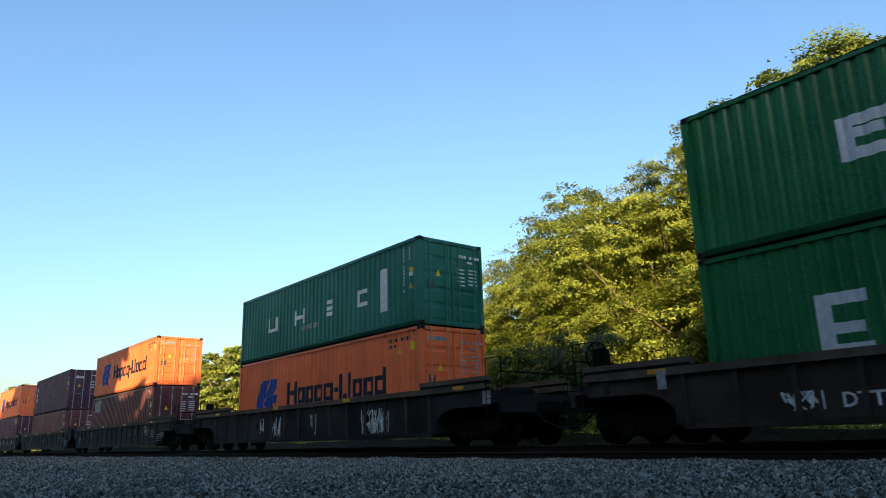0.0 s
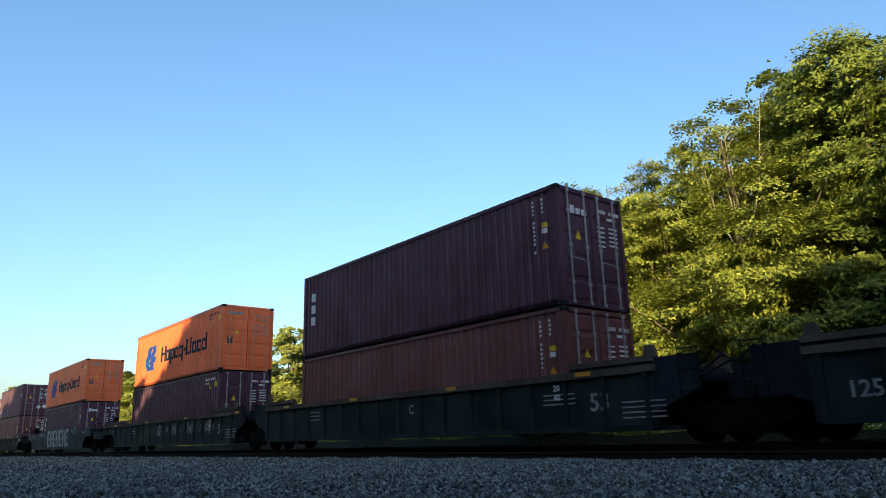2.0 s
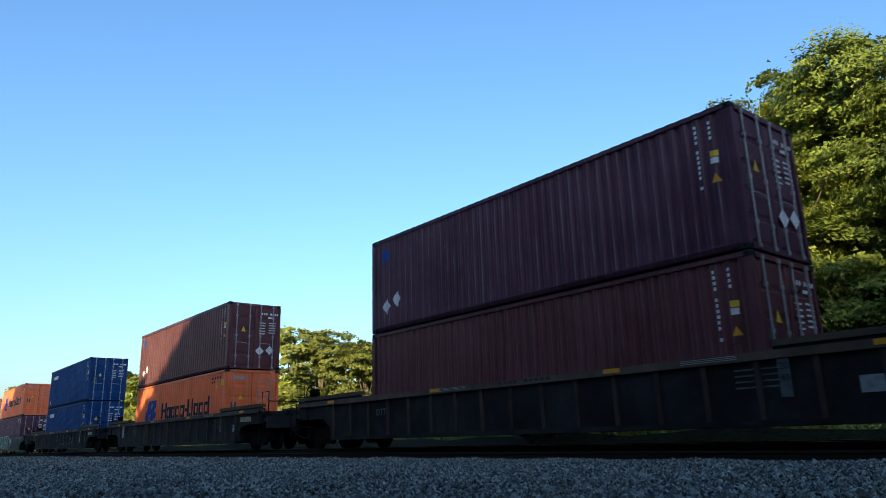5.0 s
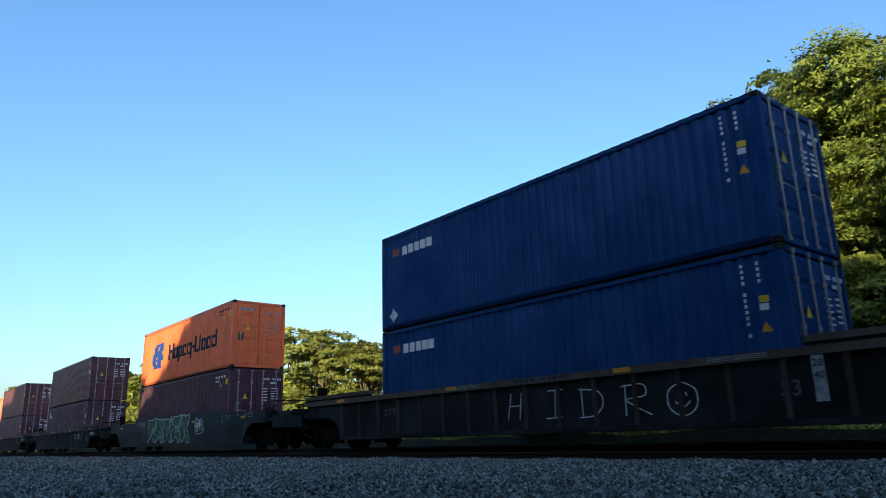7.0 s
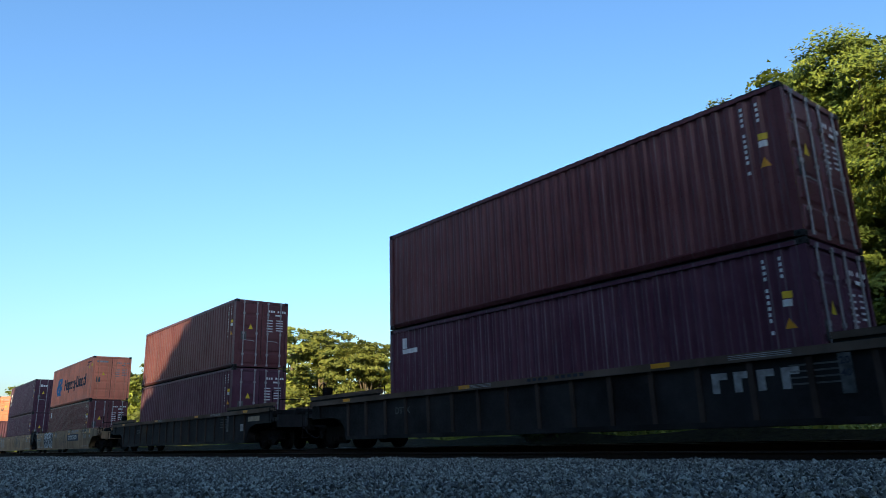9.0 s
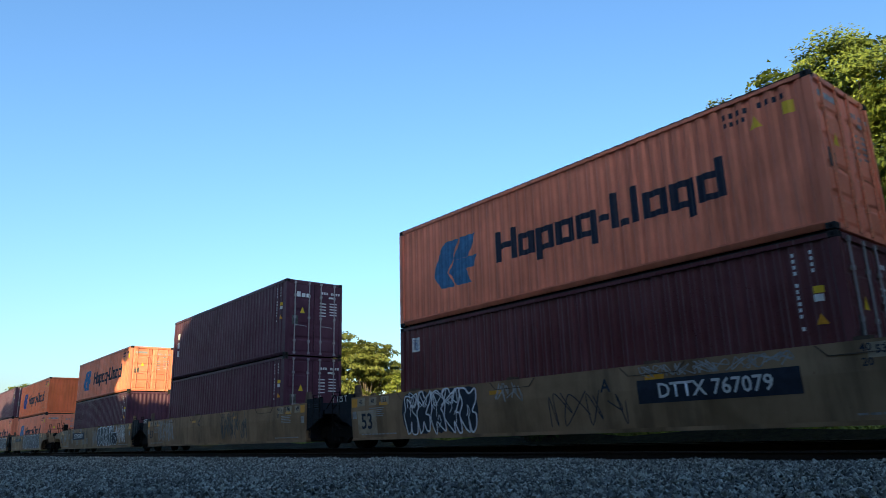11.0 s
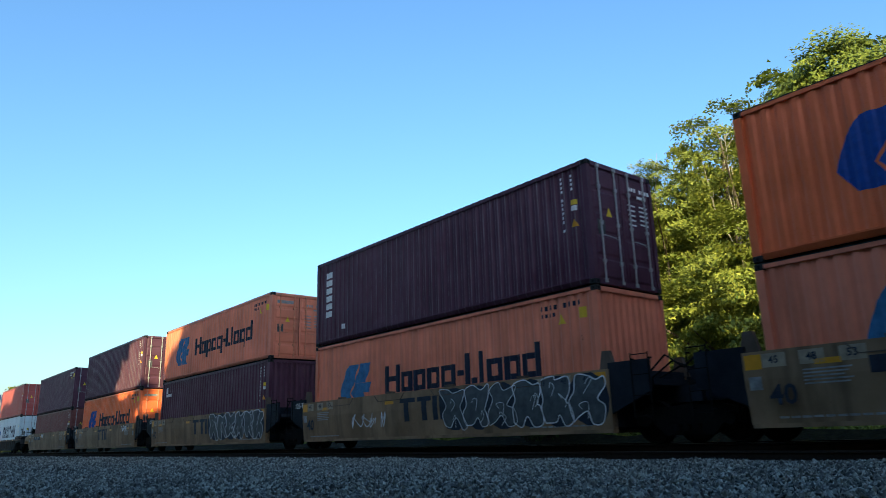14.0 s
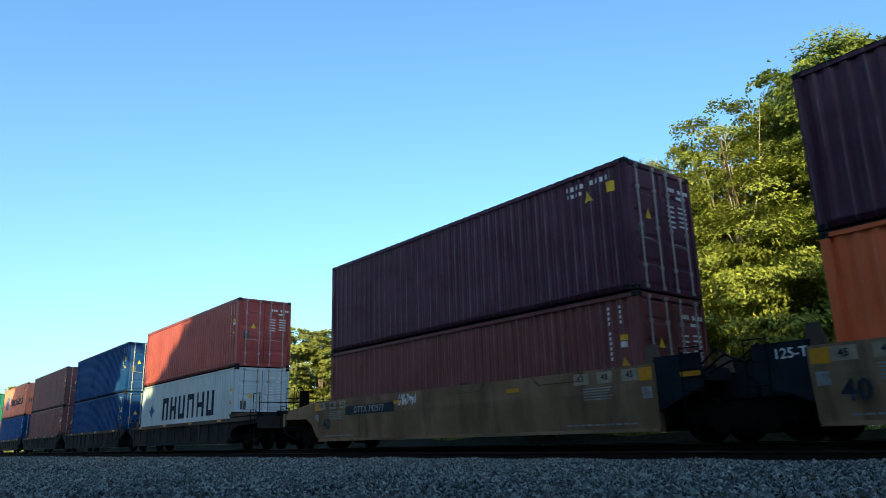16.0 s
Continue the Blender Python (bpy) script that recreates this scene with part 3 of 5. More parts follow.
def rod_handle(height):
    bm = bmesh.new()
    tube(bm, [(HALF_L + 0.02, 0.0, 0), (HALF_L + 0.035, 0.1, 0), (HALF_L + 0.035, 0.42, -0.02), (HALF_L + 0.03, 0.46, -0.06)], 0.014, 6)
    return bm


def marks(shapes, base=0.0):
    """Paint on the corrugated side: convex polygons of (x, z), following the wall."""
    bm = bmesh.new()
    for poly in shapes:
        x0, x1 = min(p[0] for p in poly), max(p[0] for p in poly)
        cuts = sorted({x0, x1, *(p[0] for p in poly), *(b for b in BREAKS if x0 < b < x1)})

        def span(x):
            zs = []
            n = len(poly)
            for i in range(n):
                (xa, za), (xb, zb) = poly[i], poly[(i + 1) % n]
                if min(xa, xb) - 1e-9 <= x <= max(xa, xb) + 1e-9:
                    zs += [za, zb] if abs(xa - xb) < 1e-9 else [za + (zb - za) * (x - xa) / (xb - xa)]
            return min(zs), max(zs)
        for a, b in zip(cuts, cuts[1:]):
            if b - a < 1e-5:
                continue
            (la, ha), (lb, hb) = span(a + 1e-7), span(b - 1e-7)
            ya, yb = -(SKIN - wave(a)) - 0.004, -(SKIN - wave(b)) - 0.004
            vs = [bm.verts.new(q) for q in ((a, ya, la), (b, yb, lb), (b, yb, hb), (a, ya, ha))]
            bm.faces.new(vs)
    return bm


def rect(x0, x1, z0, z1, lean=0.0):
    return [(x0, z0), (x1, z0), (x1 + lean, z1), (x0 + lean, z1)]


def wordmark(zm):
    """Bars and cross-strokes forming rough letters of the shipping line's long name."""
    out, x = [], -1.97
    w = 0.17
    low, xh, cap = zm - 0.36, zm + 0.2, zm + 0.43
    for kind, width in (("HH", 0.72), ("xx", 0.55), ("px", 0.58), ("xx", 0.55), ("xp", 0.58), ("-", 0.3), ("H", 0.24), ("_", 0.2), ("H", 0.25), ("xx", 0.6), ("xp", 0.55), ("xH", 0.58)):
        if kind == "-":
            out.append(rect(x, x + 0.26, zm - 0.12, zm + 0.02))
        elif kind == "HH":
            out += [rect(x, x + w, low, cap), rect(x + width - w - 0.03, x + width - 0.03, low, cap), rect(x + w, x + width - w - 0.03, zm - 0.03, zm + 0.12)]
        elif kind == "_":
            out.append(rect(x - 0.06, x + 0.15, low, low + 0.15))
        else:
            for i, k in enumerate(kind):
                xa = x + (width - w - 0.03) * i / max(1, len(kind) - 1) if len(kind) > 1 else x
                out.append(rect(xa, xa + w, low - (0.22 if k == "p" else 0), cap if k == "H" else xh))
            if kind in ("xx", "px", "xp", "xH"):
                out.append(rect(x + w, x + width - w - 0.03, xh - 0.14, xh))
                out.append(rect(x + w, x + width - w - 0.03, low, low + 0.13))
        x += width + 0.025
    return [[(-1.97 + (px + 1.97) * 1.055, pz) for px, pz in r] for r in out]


def emblem(zm):
    """Two slanting blue blocks."""
    return [[(-4.49, zm - 0.22), (-4.21, zm - 0.63), (-3.62, zm - 0.65), (-3.9, zm - 0.22)],
            [(-4.49, zm - 0.22), (-3.9, zm - 0.22), (-3.67, zm + 0.12), (-3.43, zm + 0.64), (-4.0, zm + 0.65), (-4.26, zm + 0.35)],
            [(-3.52, zm - 0.64), (-2.93, zm - 0.66), (-3.17, zm - 0.24), (-3.84, zm - 0.23)],
            [(-3.84, zm - 0.23), (-2.84, zm - 0.25), (-2.68, zm + 0.05), (-3.65, zm + 0.06)],
            [(-3.65, zm + 0.06), (-3.03, zm + 0.06), (-2.73, zm + 0.64), (-3.33, zm + 0.65)]]


def small_marks(height, seed):
    """Number column and notices near the leading end, as bars."""
    rng = random.Random(seed)
    out = []
    for k in range(13):
        if k in (4, 11):
            continue
        z = height - 0.28 - 0.105 * k
        out.append(rect(5.28, 5.325 + 0.015 * rng.random(), z - 0.032, z + 0.032))
    for k in range(4):
        z = height - 0.28 - 0.105 * k
        out.append(rect(5.58, 5.63, z - 0.032, z + 0.032))
    out.append(rect(5.55, 5.7, height - 1.12, height - 1.0))
    return out


def top_marks(height):
    out = []
    for k in range(9):
        if k != 4:
            out.append(rect(4.4 + 0.14 * k, 4.47 + 0.14 * k, height - 0.36, height - 0.25))
    out += [rect(4.42 + 0.12 * k, 4.48 + 0.12 * k, height - 0.52, height - 0.43) for k in range(4)]
    return out


def face_panel(rows):
    """Flat stickers on the leading end: (y0, y1, z0, z1, x)."""
    bm = bmesh.new()
    for y0, y1, z0, z1, x in rows:
        box(bm, x, x + 0.003, y0, y1, z0, z1)
    return bm


def hazard_mesh(y, z, r, x):
    bm = bmesh.new()
    slab(bm, [(y - r, z), (y, z - r), (y + r, z), (y, z + r)], "x", x, x + 0.004)
    return bm


def container(name, label, colour, height, doors=True, design="", seed=0):
    """A forty-foot box, origin under its middle, leading end towards +x."""
    root = tagged(new("shipping_container"), label, "container", "containers on the train")
    key = (round(height, 2),)

    def put(nm, k, build, mat_=None, label_="", at=None, parent=None):
        ob = part(nm, shared((nm, k, *key), build, mat_ or colour), None, parent or root, label_)
        if at:
            ob.location = at
        return ob
    put("side_wall", "near", lambda: corrugated_side(height, -1))
    put("side_wall", "far", lambda: corrugated_side(height, 1))
    put("roof", 0, lambda: roof_sheet(height))
    put("floor", 0, lambda: boxes((-HALF_L + 0.1, HALF_L - 0.1, -HALF_W + 0.07, HALF_W - 0.07, 0.05, 0.14)), STEEL)
    put("end_wall", "rear", lambda: corrugated_end(height, -1))
    for s in (-1, 1):
        put("top_rail", s, lambda: side_rail(height - 0.10, height - 0.024, s, True))
        put("roof_edge", s, lambda: roof_edge(height, s), CASTING, "toothed roof edge, its shade put into a dark colour")
        put("bottom_rail", s, lambda: side_rail(0.045, 0.17, s, False))
        for e in (-1, 1):
            cx = e * (HALF_L - 0.08)
            put("corner_post", (s, e), lambda: boxes((cx - 0.075, cx + 0.075, min(s * HALF_W, s * (HALF_W - 0.11)), max(s * HALF_W, s * (HALF_W - 0.11)), 0.118, height - 0.118)))
            for z in (0.059, height - 0.055):
                c = put("corner_casting", 0, casting, CASTING, "", (e * (HALF_L - 0.088), s * (HALF_W - 0.08), z))
                if s == -1:
                    put("casting_hole", 1, lambda: casting_hole(True), SEAL_AND_HOLE, "black disc painted as the shade in a lifting hole", None, c)
                    if e == 1:
                        put("casting_hole", 2, lambda: casting_hole(False), SEAL_AND_HOLE, "black disc painted as the shade in a lifting hole", None, c)
    for e in (-1, 1):
        cx = e * (HALF_L - 0.05)
        put("end_header", e, lambda: boxes((cx - 0.05, cx + 0.045, -HALF_W + 0.17, HALF_W - 0.17, height - 0.12, height - 0.015)))
        put("end_sill", e, lambda: boxes((cx - 0.05, cx + 0.045, -HALF_W + 0.17, HALF_W - 0.17, 0.02, 0.13)))
    rng = random.Random(seed)
    rods, rod_label = (ROD_ORANGE, "orange-painted") if colour in (ORANGE, ORANGE_OLD) else (ROD_TEAL, "teal-painted") if colour is TEAL else (ROD, "galvanised")
    if doors:
        put("door_gasket", 0, lambda: boxes((HALF_L - 0.09, HALF_L - 0.078, -HALF_W + 0.11, HALF_W - 0.11, 0.13, height - 0.12)), SEAL_AND_HOLE, "black door seal")
        for y0, y1 in ((-HALF_W + 0.11, 0.0), (0.0, HALF_W - 0.11)):
            leaf = put("door", (y0,), lambda: door_leaf(height, y0, y1))
            for fy in (0.24, 0.78):
                rod = put("lock_rod", (), lambda: lock_rod(height), rods, rod_label + " locking rod", (0, y0 + fy * (y1 - y0), 0), leaf)
            put("door_handle", (y0,), lambda: rod_handle(height), rods, rod_label + " door handle", (0, y0 + 0.26 * (y1 - y0), height * 0.36 + 0.1), leaf)
    else:
        put("end_wall", "front", lambda: corrugated_end(height, 1))
    mark = FAINT if colour in (ORANGE, ORANGE_OLD) else WHITE
    fx = HALF_L - 0.018 if doors else HALF_L - 0.028
    if doors:
        num = [(0.30 + 0.105 * k, 0.37 + 0.105 * k, height - 0.47, height - 0.38, fx) for k in range(8) if k != 3]
        num += [(0.62, 0.9, height - 0.62, height - 0.55, fx)]
        for r in range(5):
            num += [(0.22, 0.50, height - 0.86 - 0.12 * r, height - 0.82 - 0.12 * r, fx), (0.66, 0.98, height - 0.84 - 0.11 * r, height - 0.80 - 0.11 * r, fx)]
        part("code_marking", shared(("door_marks", height), lambda: face_panel(num), FAINT if colour is ORANGE else mark), None, root, "rows of small worn lettering shown as bars")
        part("sticker", shared(("tri", height), lambda: slab(bmesh.new(), [(-0.62, height * 0.56), (-0.42, height * 0.56), (-0.52, height * 0.64)], "x", fx, fx + 0.004), YELLOW), None, root, "yellow warning triangle")
        part("plate", shared(("plate", height), lambda: face_panel([(-0.95, -0.70, height * 0.40, height * 0.52, fx)]), WORN), None, root, "grey approval plate")
    zm = height / 2
    if design == "line":
        faded = seed % 3 == 1
        part("emblem", shared(("emblem", height), lambda: marks(emblem(zm)), LOGO_FADED if faded else LOGO_BLUE), None, root, "blue slanted emblem")
        part("wordmark", shared(("wordmark", height), lambda: marks(wordmark(zm)), NAVY), None, root, "navy company name, its letters built from bars")
        part("notice", shared(("notice", height), lambda: marks([rect(5.54, 5.74, height - 0.66, height - 0.42)]), YELLOW), None, root, "pale yellow height notice")
        part("sticker", shared(("side_tri", height), lambda: marks([[(4.9, height - 0.72), (5.14, height - 0.72), (5.02, height - 0.48)]]), YELLOW), None, root, "yellow warning triangle")
        part("code_marking", shared(("top_marks", height), lambda: marks(top_marks(height)), NAVY), None, root, "dark code characters shown as bars")
        if doors:
            part("nameplate", shared(("nameplate", height), lambda: face_panel([(-0.98, -0.28, height - 0.42, height - 0.30, fx)]), FAINT), None, root, "pale name panel")
    elif design == "top_row":
        part("code_marking", shared(("top_marks", height), lambda: marks(top_marks(height)), WHITE), None, root, "white code characters shown as bars")
        part("sticker", shared(("side_tri", height), lambda: marks([[(4.9, height - 0.78), (5.16, height - 0.78), (5.03, height - 0.5)]]), YELLOW), None, root, "yellow warning triangle")
        part("notice", shared(("notice", height), lambda: marks([rect(5.5, 5.72, height - 0.7, height - 0.42)]), YELLOW), None, root, "yellow height notice")
    else:
        part("code_marking", shared(("small_marks", height, seed % 4), lambda: marks(small_marks(height, seed)), mark), None, root, "white code characters shown as bars")
        part("sticker", shared(("side_tri2", height), lambda: marks([[(5.52, height - 1.5), (5.72, height - 1.5), (5.62, height - 1.32)]]), AMBER), None, root, "yellow warning triangle")
        part("notice", shared(("notice2", height), lambda: marks([rect(5.56, 5.72, height - 0.98, height - 0.86)]), YELLOW), None, root, "yellow notice")
    extra(root, design, height, fx)
    return root


def extra(root, design, height, fx):
    """Markings of single designs, drawn as plain shapes."""
    def side(nm, shapes, mat_, label_):
        part(nm, shared((design, nm, height, len(shapes)), lambda: marks(shapes), mat_), None, root, label_)
    if design == "four_signs":
        zc = 1.25
        for k, x in enumerate((-3.32, -1.15, 0.97, 3.1)):
            left, right = rect(x - 0.4, x - 0.22, zc - 0.27, zc + 0.27), rect(x + 0.22, x + 0.4, zc - 0.27, zc + 0.27)
            low, mid, high = (rect(x - 0.22, x + 0.22, zc + d, zc + d + 0.13) for d in (-0.27, -0.08, 0.14))
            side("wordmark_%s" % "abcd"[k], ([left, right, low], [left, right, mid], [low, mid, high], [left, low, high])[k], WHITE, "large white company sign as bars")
        side("white_panel", [rect(4.02, 4.42, 0.62, 1.95)], WHITE, "tall white panel")
        side("address", [rect(-1.0 + 0.17 * k, -0.9 + 0.17 * k, 0.72, 0.9) for k in range(8)], FAINT, "small white bars")
    if design in ("big_signs", "big_signs_high"):
        z0, z1, xs = (0.85, 1.88, -4.1) if design == "big_signs" else (1.05, 1.82, -3.3)
        for k in range(8 if design == "big_signs" else 7):
            x = xs + 1.12 * k
            side("sign_%s" % "abcdefgh"[k], [rect(x, x + 0.25, z0, z1), rect(x + 0.25, x + 0.8, z1 - 0.2, z1), rect(x + 0.25, x + 0.8, z0, z0 + 0.2), rect(x + 0.25, x + 0.7, z0 + 0.36, z0 + 0.54)], WHITE, "huge white sign as bars")
    if design == "blue_lessor":
        side("wordmark", [rect(-5.1 + 0.3 * k, -4.86 + 0.3 * k, height - 0.72, height - 0.46) for k in range(5)], WHITE, "white bars of a lessor's name")
        side("emblem", [rect(-5.55, -5.2, height - 0.68, height - 0.46)], RED, "small red emblem")
        side("hazard_label", [[(-5.75, 0.42), (-5.55, 0.2), (-5.35, 0.42), (-5.55, 0.64)]], WHITE, "white diamond label")
    if design == "column_six":
        side("wordmark", [rect(-5.47, -5.14, height - 0.62 - 0.27 * k, height - 0.42 - 0.27 * k) for k in range(6)], WHITE, "column of white signs as bars")
        side("patch", [rect(-4.5, -4.28, 0.42, 0.58)], WHITE, "small white patch")
    if design == "column_three":
        side("wordmark", [rect(-5.56, -5.32, height - 0.95 - 0.42 * k, height - 0.66 - 0.42 * k) for k in range(3)], WHITE, "column of three white signs as bars")
        part("door_sign", shared(("door_sign", height), lambda: face_panel([(-0.78 + 0.2 * k, -0.63 + 0.2 * k, height - 0.66, height - 0.46 - (0.05 if k else 0), fx + 0.03) for k in range(3)]), WHITE), None, root, "white lessor's sign as bars")
    if design == "yellow_badge":
        side("badge", [rect(-5.55, -4.3, height - 0.92, height - 0.2)], FAINT, "pale badge")
        side("badge_field", [rect(-5.0, -4.4, height - 0.5, height - 0.26)], YELLOW, "yellow stripes of the badge")
    if design == "square_badge":
        side("badge", [rect(-5.55, -5.2, height - 0.75, height - 0.35)], WHITE, "small white badge")
        side("badge_field", [rect(-5.49, -5.26, height - 0.69, height - 0.41)], LOGO_BLUE, "blue field of the badge")
    if design == "hazard":
        side("hazard_label", [[(-5.55, 0.75), (-5.35, 0.5), (-5.15, 0.75), (-5.35, 1.0)]], WHITE, "white diamond label")
        side("warning_label", [[(-5.02, 0.9), (-4.82, 0.65), (-4.62, 0.9), (-4.82, 1.15)]], WHITE, "white diamond label")
        side("badge", [rect(-5.55, -5.2, height - 0.75, height - 0.35)], LOGO_BLUE, "blue badge")
        part("hazard_sign", shared(("hz", height), lambda: hazard_mesh(0.25, 0.8, 0.2, fx + 0.035), WHITE), None, root, "white diamond label")
        part("hazard_sign", shared(("hz2", height), lambda: hazard_mesh(0.72, 0.85, 0.2, fx + 0.035), WHITE), None, root, "white diamond label")
    if design == "seven_signs":
        SIGN_LOW, SIGN_HIGH = 1.02, 2.1
        for k in range(6):
            x = -2.8 + 1.15 * k
            side("sign_%s" % "abcdef"[k], [rect(x, x + 0.24, SIGN_LOW, SIGN_HIGH), rect(x + 0.58, x + 0.84, SIGN_LOW, SIGN_HIGH), rect(x + 0.24, x + 0.58, *((SIGN_HIGH - 0.26, SIGN_HIGH), (SIGN_LOW + 0.42, SIGN_LOW + 0.64), (SIGN_LOW, SIGN_LOW + 0.24))[k % 3])], NAVY, "large dark sign as bars")
        side("star", [[(-4.72, 1.55), (-4.5, 1.05), (-4.28, 1.55), (-4.5, 2.05)], [(-5.0, 1.55), (-4.5, 1.4), (-4.0, 1.55), (-4.5, 1.7)]], LOGO_FADED, "pale blue star")
    if design == "ring_badge":
        side("badge", [rect(-5.5, -4.85, height - 0.75, height - 0.62), rect(-5.5, -5.3, height - 0.6, height - 0.3)], WHITE, "small white badge")


# ---- well cars ----
def side_frame():
    bm = bmesh.new()
    slab(bm, [(-1.15, 0.36), (-1.15, 0.60), (-0.75, 0.70), (0.75, 0.70), (1.15, 0.60), (1.15, 0.36), (0.72, 0.36), (0.5, 0.16), (-0.5, 0.16), (-0.72, 0.36)], "y", -0.06, 0.06)
    for x in (-0.89, 0.89):
        turned(bm, [(-0.14, 0.11), (-0.10, 0.13), (-0.02, 0.13)], (x, 0, 0.44), "y", 12)
        box(bm, x - 0.16, x + 0.16, -0.09, 0.09, 0.52, 0.62)
    for x in (-0.22, 0.0, 0.22):
        turned(bm, [(-0.06, 0.075), (0.06, 0.075)], (x, -0.08, 0.3), "z", 8)
    return bm


def truck(parent, x):
    t = part("truck", shared("bolster", lambda: boxes((-0.25, 0.25, -1.05, 1.05, 0.42, 0.72), (-0.45, 0.45, -0.3, 0.3, 0.70, 0.86)), STEEL), None, parent, "cast steel truck with two axles")
    t.location = (x, 0, 0)
    for s in (-1, 1):
        f = part("side_frame", shared(("side_frame", s), side_frame, STEEL), None, t)
        f.location = (0, s * 1.0, 0)
    made = []
    for dx in (-0.89, 0.89):
        ax = part("wheelset", shared("axle", lambda: turned(bmesh.new(), [(-1.0, 0.07), (-0.8, 0.09), (0.8, 0.09), (1.0, 0.07)], (0, 0, 0), "y", 12), STEEL), None, t, "axle with two steel wheels")
        ax.location = (dx, 0, 0.425)
        made.append(ax)
    for ax in made:
        WHEELSETS.append(ax)
    return t


WHEELSETS = []


def wheelset_mesh():
    bm = bmesh.new()
    for s in (-1, 1):
        turned(bm, [(s * (0.7525 + d), r) for d, r in ((-0.085, 0.10), (-0.085, 0.45), (-0.065, 0.45), (-0.055, 0.424), (0.065, 0.418), (0.065, 0.38), (0.02, 0.36), (0.02, 0.2), (0.07, 0.16), (0.07, 0.1))], (0, 0, 0), "y", 26)
    turned(bm, [(-1.02, 0.07), (-0.8, 0.085), (0.8, 0.085), (1.02, 0.07)], (0, 0, 0), "y", 12)
    return bm


HALF_CAR = 1.50
SMOOTH_TOP = 1.66


def side_shape(f, b, arch_f, arch_b, top):
    """Outline of a car side in x and z: an arch is cut over an end truck."""
    pts = [(-b, top), (-b, 0.95 if arch_b else 0.30)]
    if arch_b:
        pts += [(-b + 1.35, 0.95), (-b + 1.75, 0.86), (-b + 2.0, 0.66), (-b + 2.15, 0.30)]
    if arch_f:
        pts += [(f - 2.15, 0.30), (f - 2.0, 0.66), (f - 1.75, 0.86), (f - 1.35, 0.95), (f, 0.95)]
    else:
        pts += [(f, 0.30)]
    pts += [(f, top)]
    return pts


def smooth_side(f, b, sign, top, step):
    """Side of flat plates: upright upper band over a plate that slopes inwards."""
    bm = bmesh.new()
    prof = [(-HALF_CAR + 0.06, 0.0), (-HALF_CAR, 0.0), (-HALF_CAR, 1.03), (-HALF_CAR + 0.07, 0.30), (-HALF_CAR + 0.22, 0.30)]
    xs_ = [-b, -b + 0.02, -b + step, -b + step + 0.35, f - step - 0.35, f - step, f - 0.02, f]
    tops = [top - 0.2, top - 0.2, top - 0.2, top, top, top - 0.2, top - 0.2, top - 0.2] if step > 0.1 else [top] * 8
    rows = []
    for x, tp in zip(xs_, tops):
        row = [bm.verts.new((x, -sign * y, (z or tp))) for y, z in prof]
        row.append(bm.verts.new((x, -sign * (-HALF_CAR + 0.22), tp)))
        rows.append(row)
    for p, q in zip(rows, rows[1:]):
        n = len(p)
        for i in range(n):
            bm.faces.new((p[i], p[(i + 1) % n], q[(i + 1) % n], q[i]))
    bm.faces.new(rows[0])
    bm.faces.new(list(reversed(rows[-1])))
    return bm


def ribbon(bm, pts, thick, plane, lift=0.0):
    """A flat painted stroke along points of (x, z), rounded by sampling a smooth curve."""
    line = []
    n = len(pts)
    for i in range(n - 1):
        p0, p1, p2, p3 = (Vector(pts[max(0, min(n - 1, j))]) for j in (i - 1, i, i + 1, i + 2))
        for k in range(5):
            u = k / 5
            line.append(0.5 * (2 * p1 + (p2 - p0) * u + (2 * p0 - 5 * p1 + 4 * p2 - p3) * u * u + (3 * p1 - p0 - 3 * p2 + p3) * u ** 3))
    line.append(Vector(pts[-1]))
    rows = []
    for i, q in enumerate(line):
        d = line[min(i + 1, len(line) - 1)] - line[max(i - 1, 0)]
        w = Vector((-d.y, d.x)).normalized() * thick * 0.5 if d.length > 1e-6 else Vector((0, thick * 0.5))
        rows.append([bm.verts.new((r.x, plane(r.y) - lift, r.y)) for r in (q + w, q - w)])
    for a_, b_ in zip(rows, rows[1:]):
        bm.faces.new((a_[0], a_[1], b_[1], b_[0]))


def scrawl(parent, x0, x1, z0, z1, mat_, seed, count, plane, thick=0.025, name="graffiti", label="sprayed graffiti strokes"):
    """Sprayed strokes: thin looping lines on the car's side."""
    rng = random.Random(seed)
    bm = bmesh.new()
    for k in range(count):
        cx = x0 + (x1 - x0) * (k + 0.5) / count
        w = min(0.45, 0.9 * (x1 - x0) / count + 0.08)
        pts = []
        for j in range(rng.randint(4, 7)):
            pts.append((min(max(cx + rng.uniform(-w, w), x0), x1), z0 + (z1 - z0) * min(1, max(0, (0.1 if j % 2 else 0.9) + rng.uniform(-0.35, 0.35)))))
        ribbon(bm, pts, thick, plane, 0.0006 * k / count)
    return part(name, bm, mat_, parent, label)


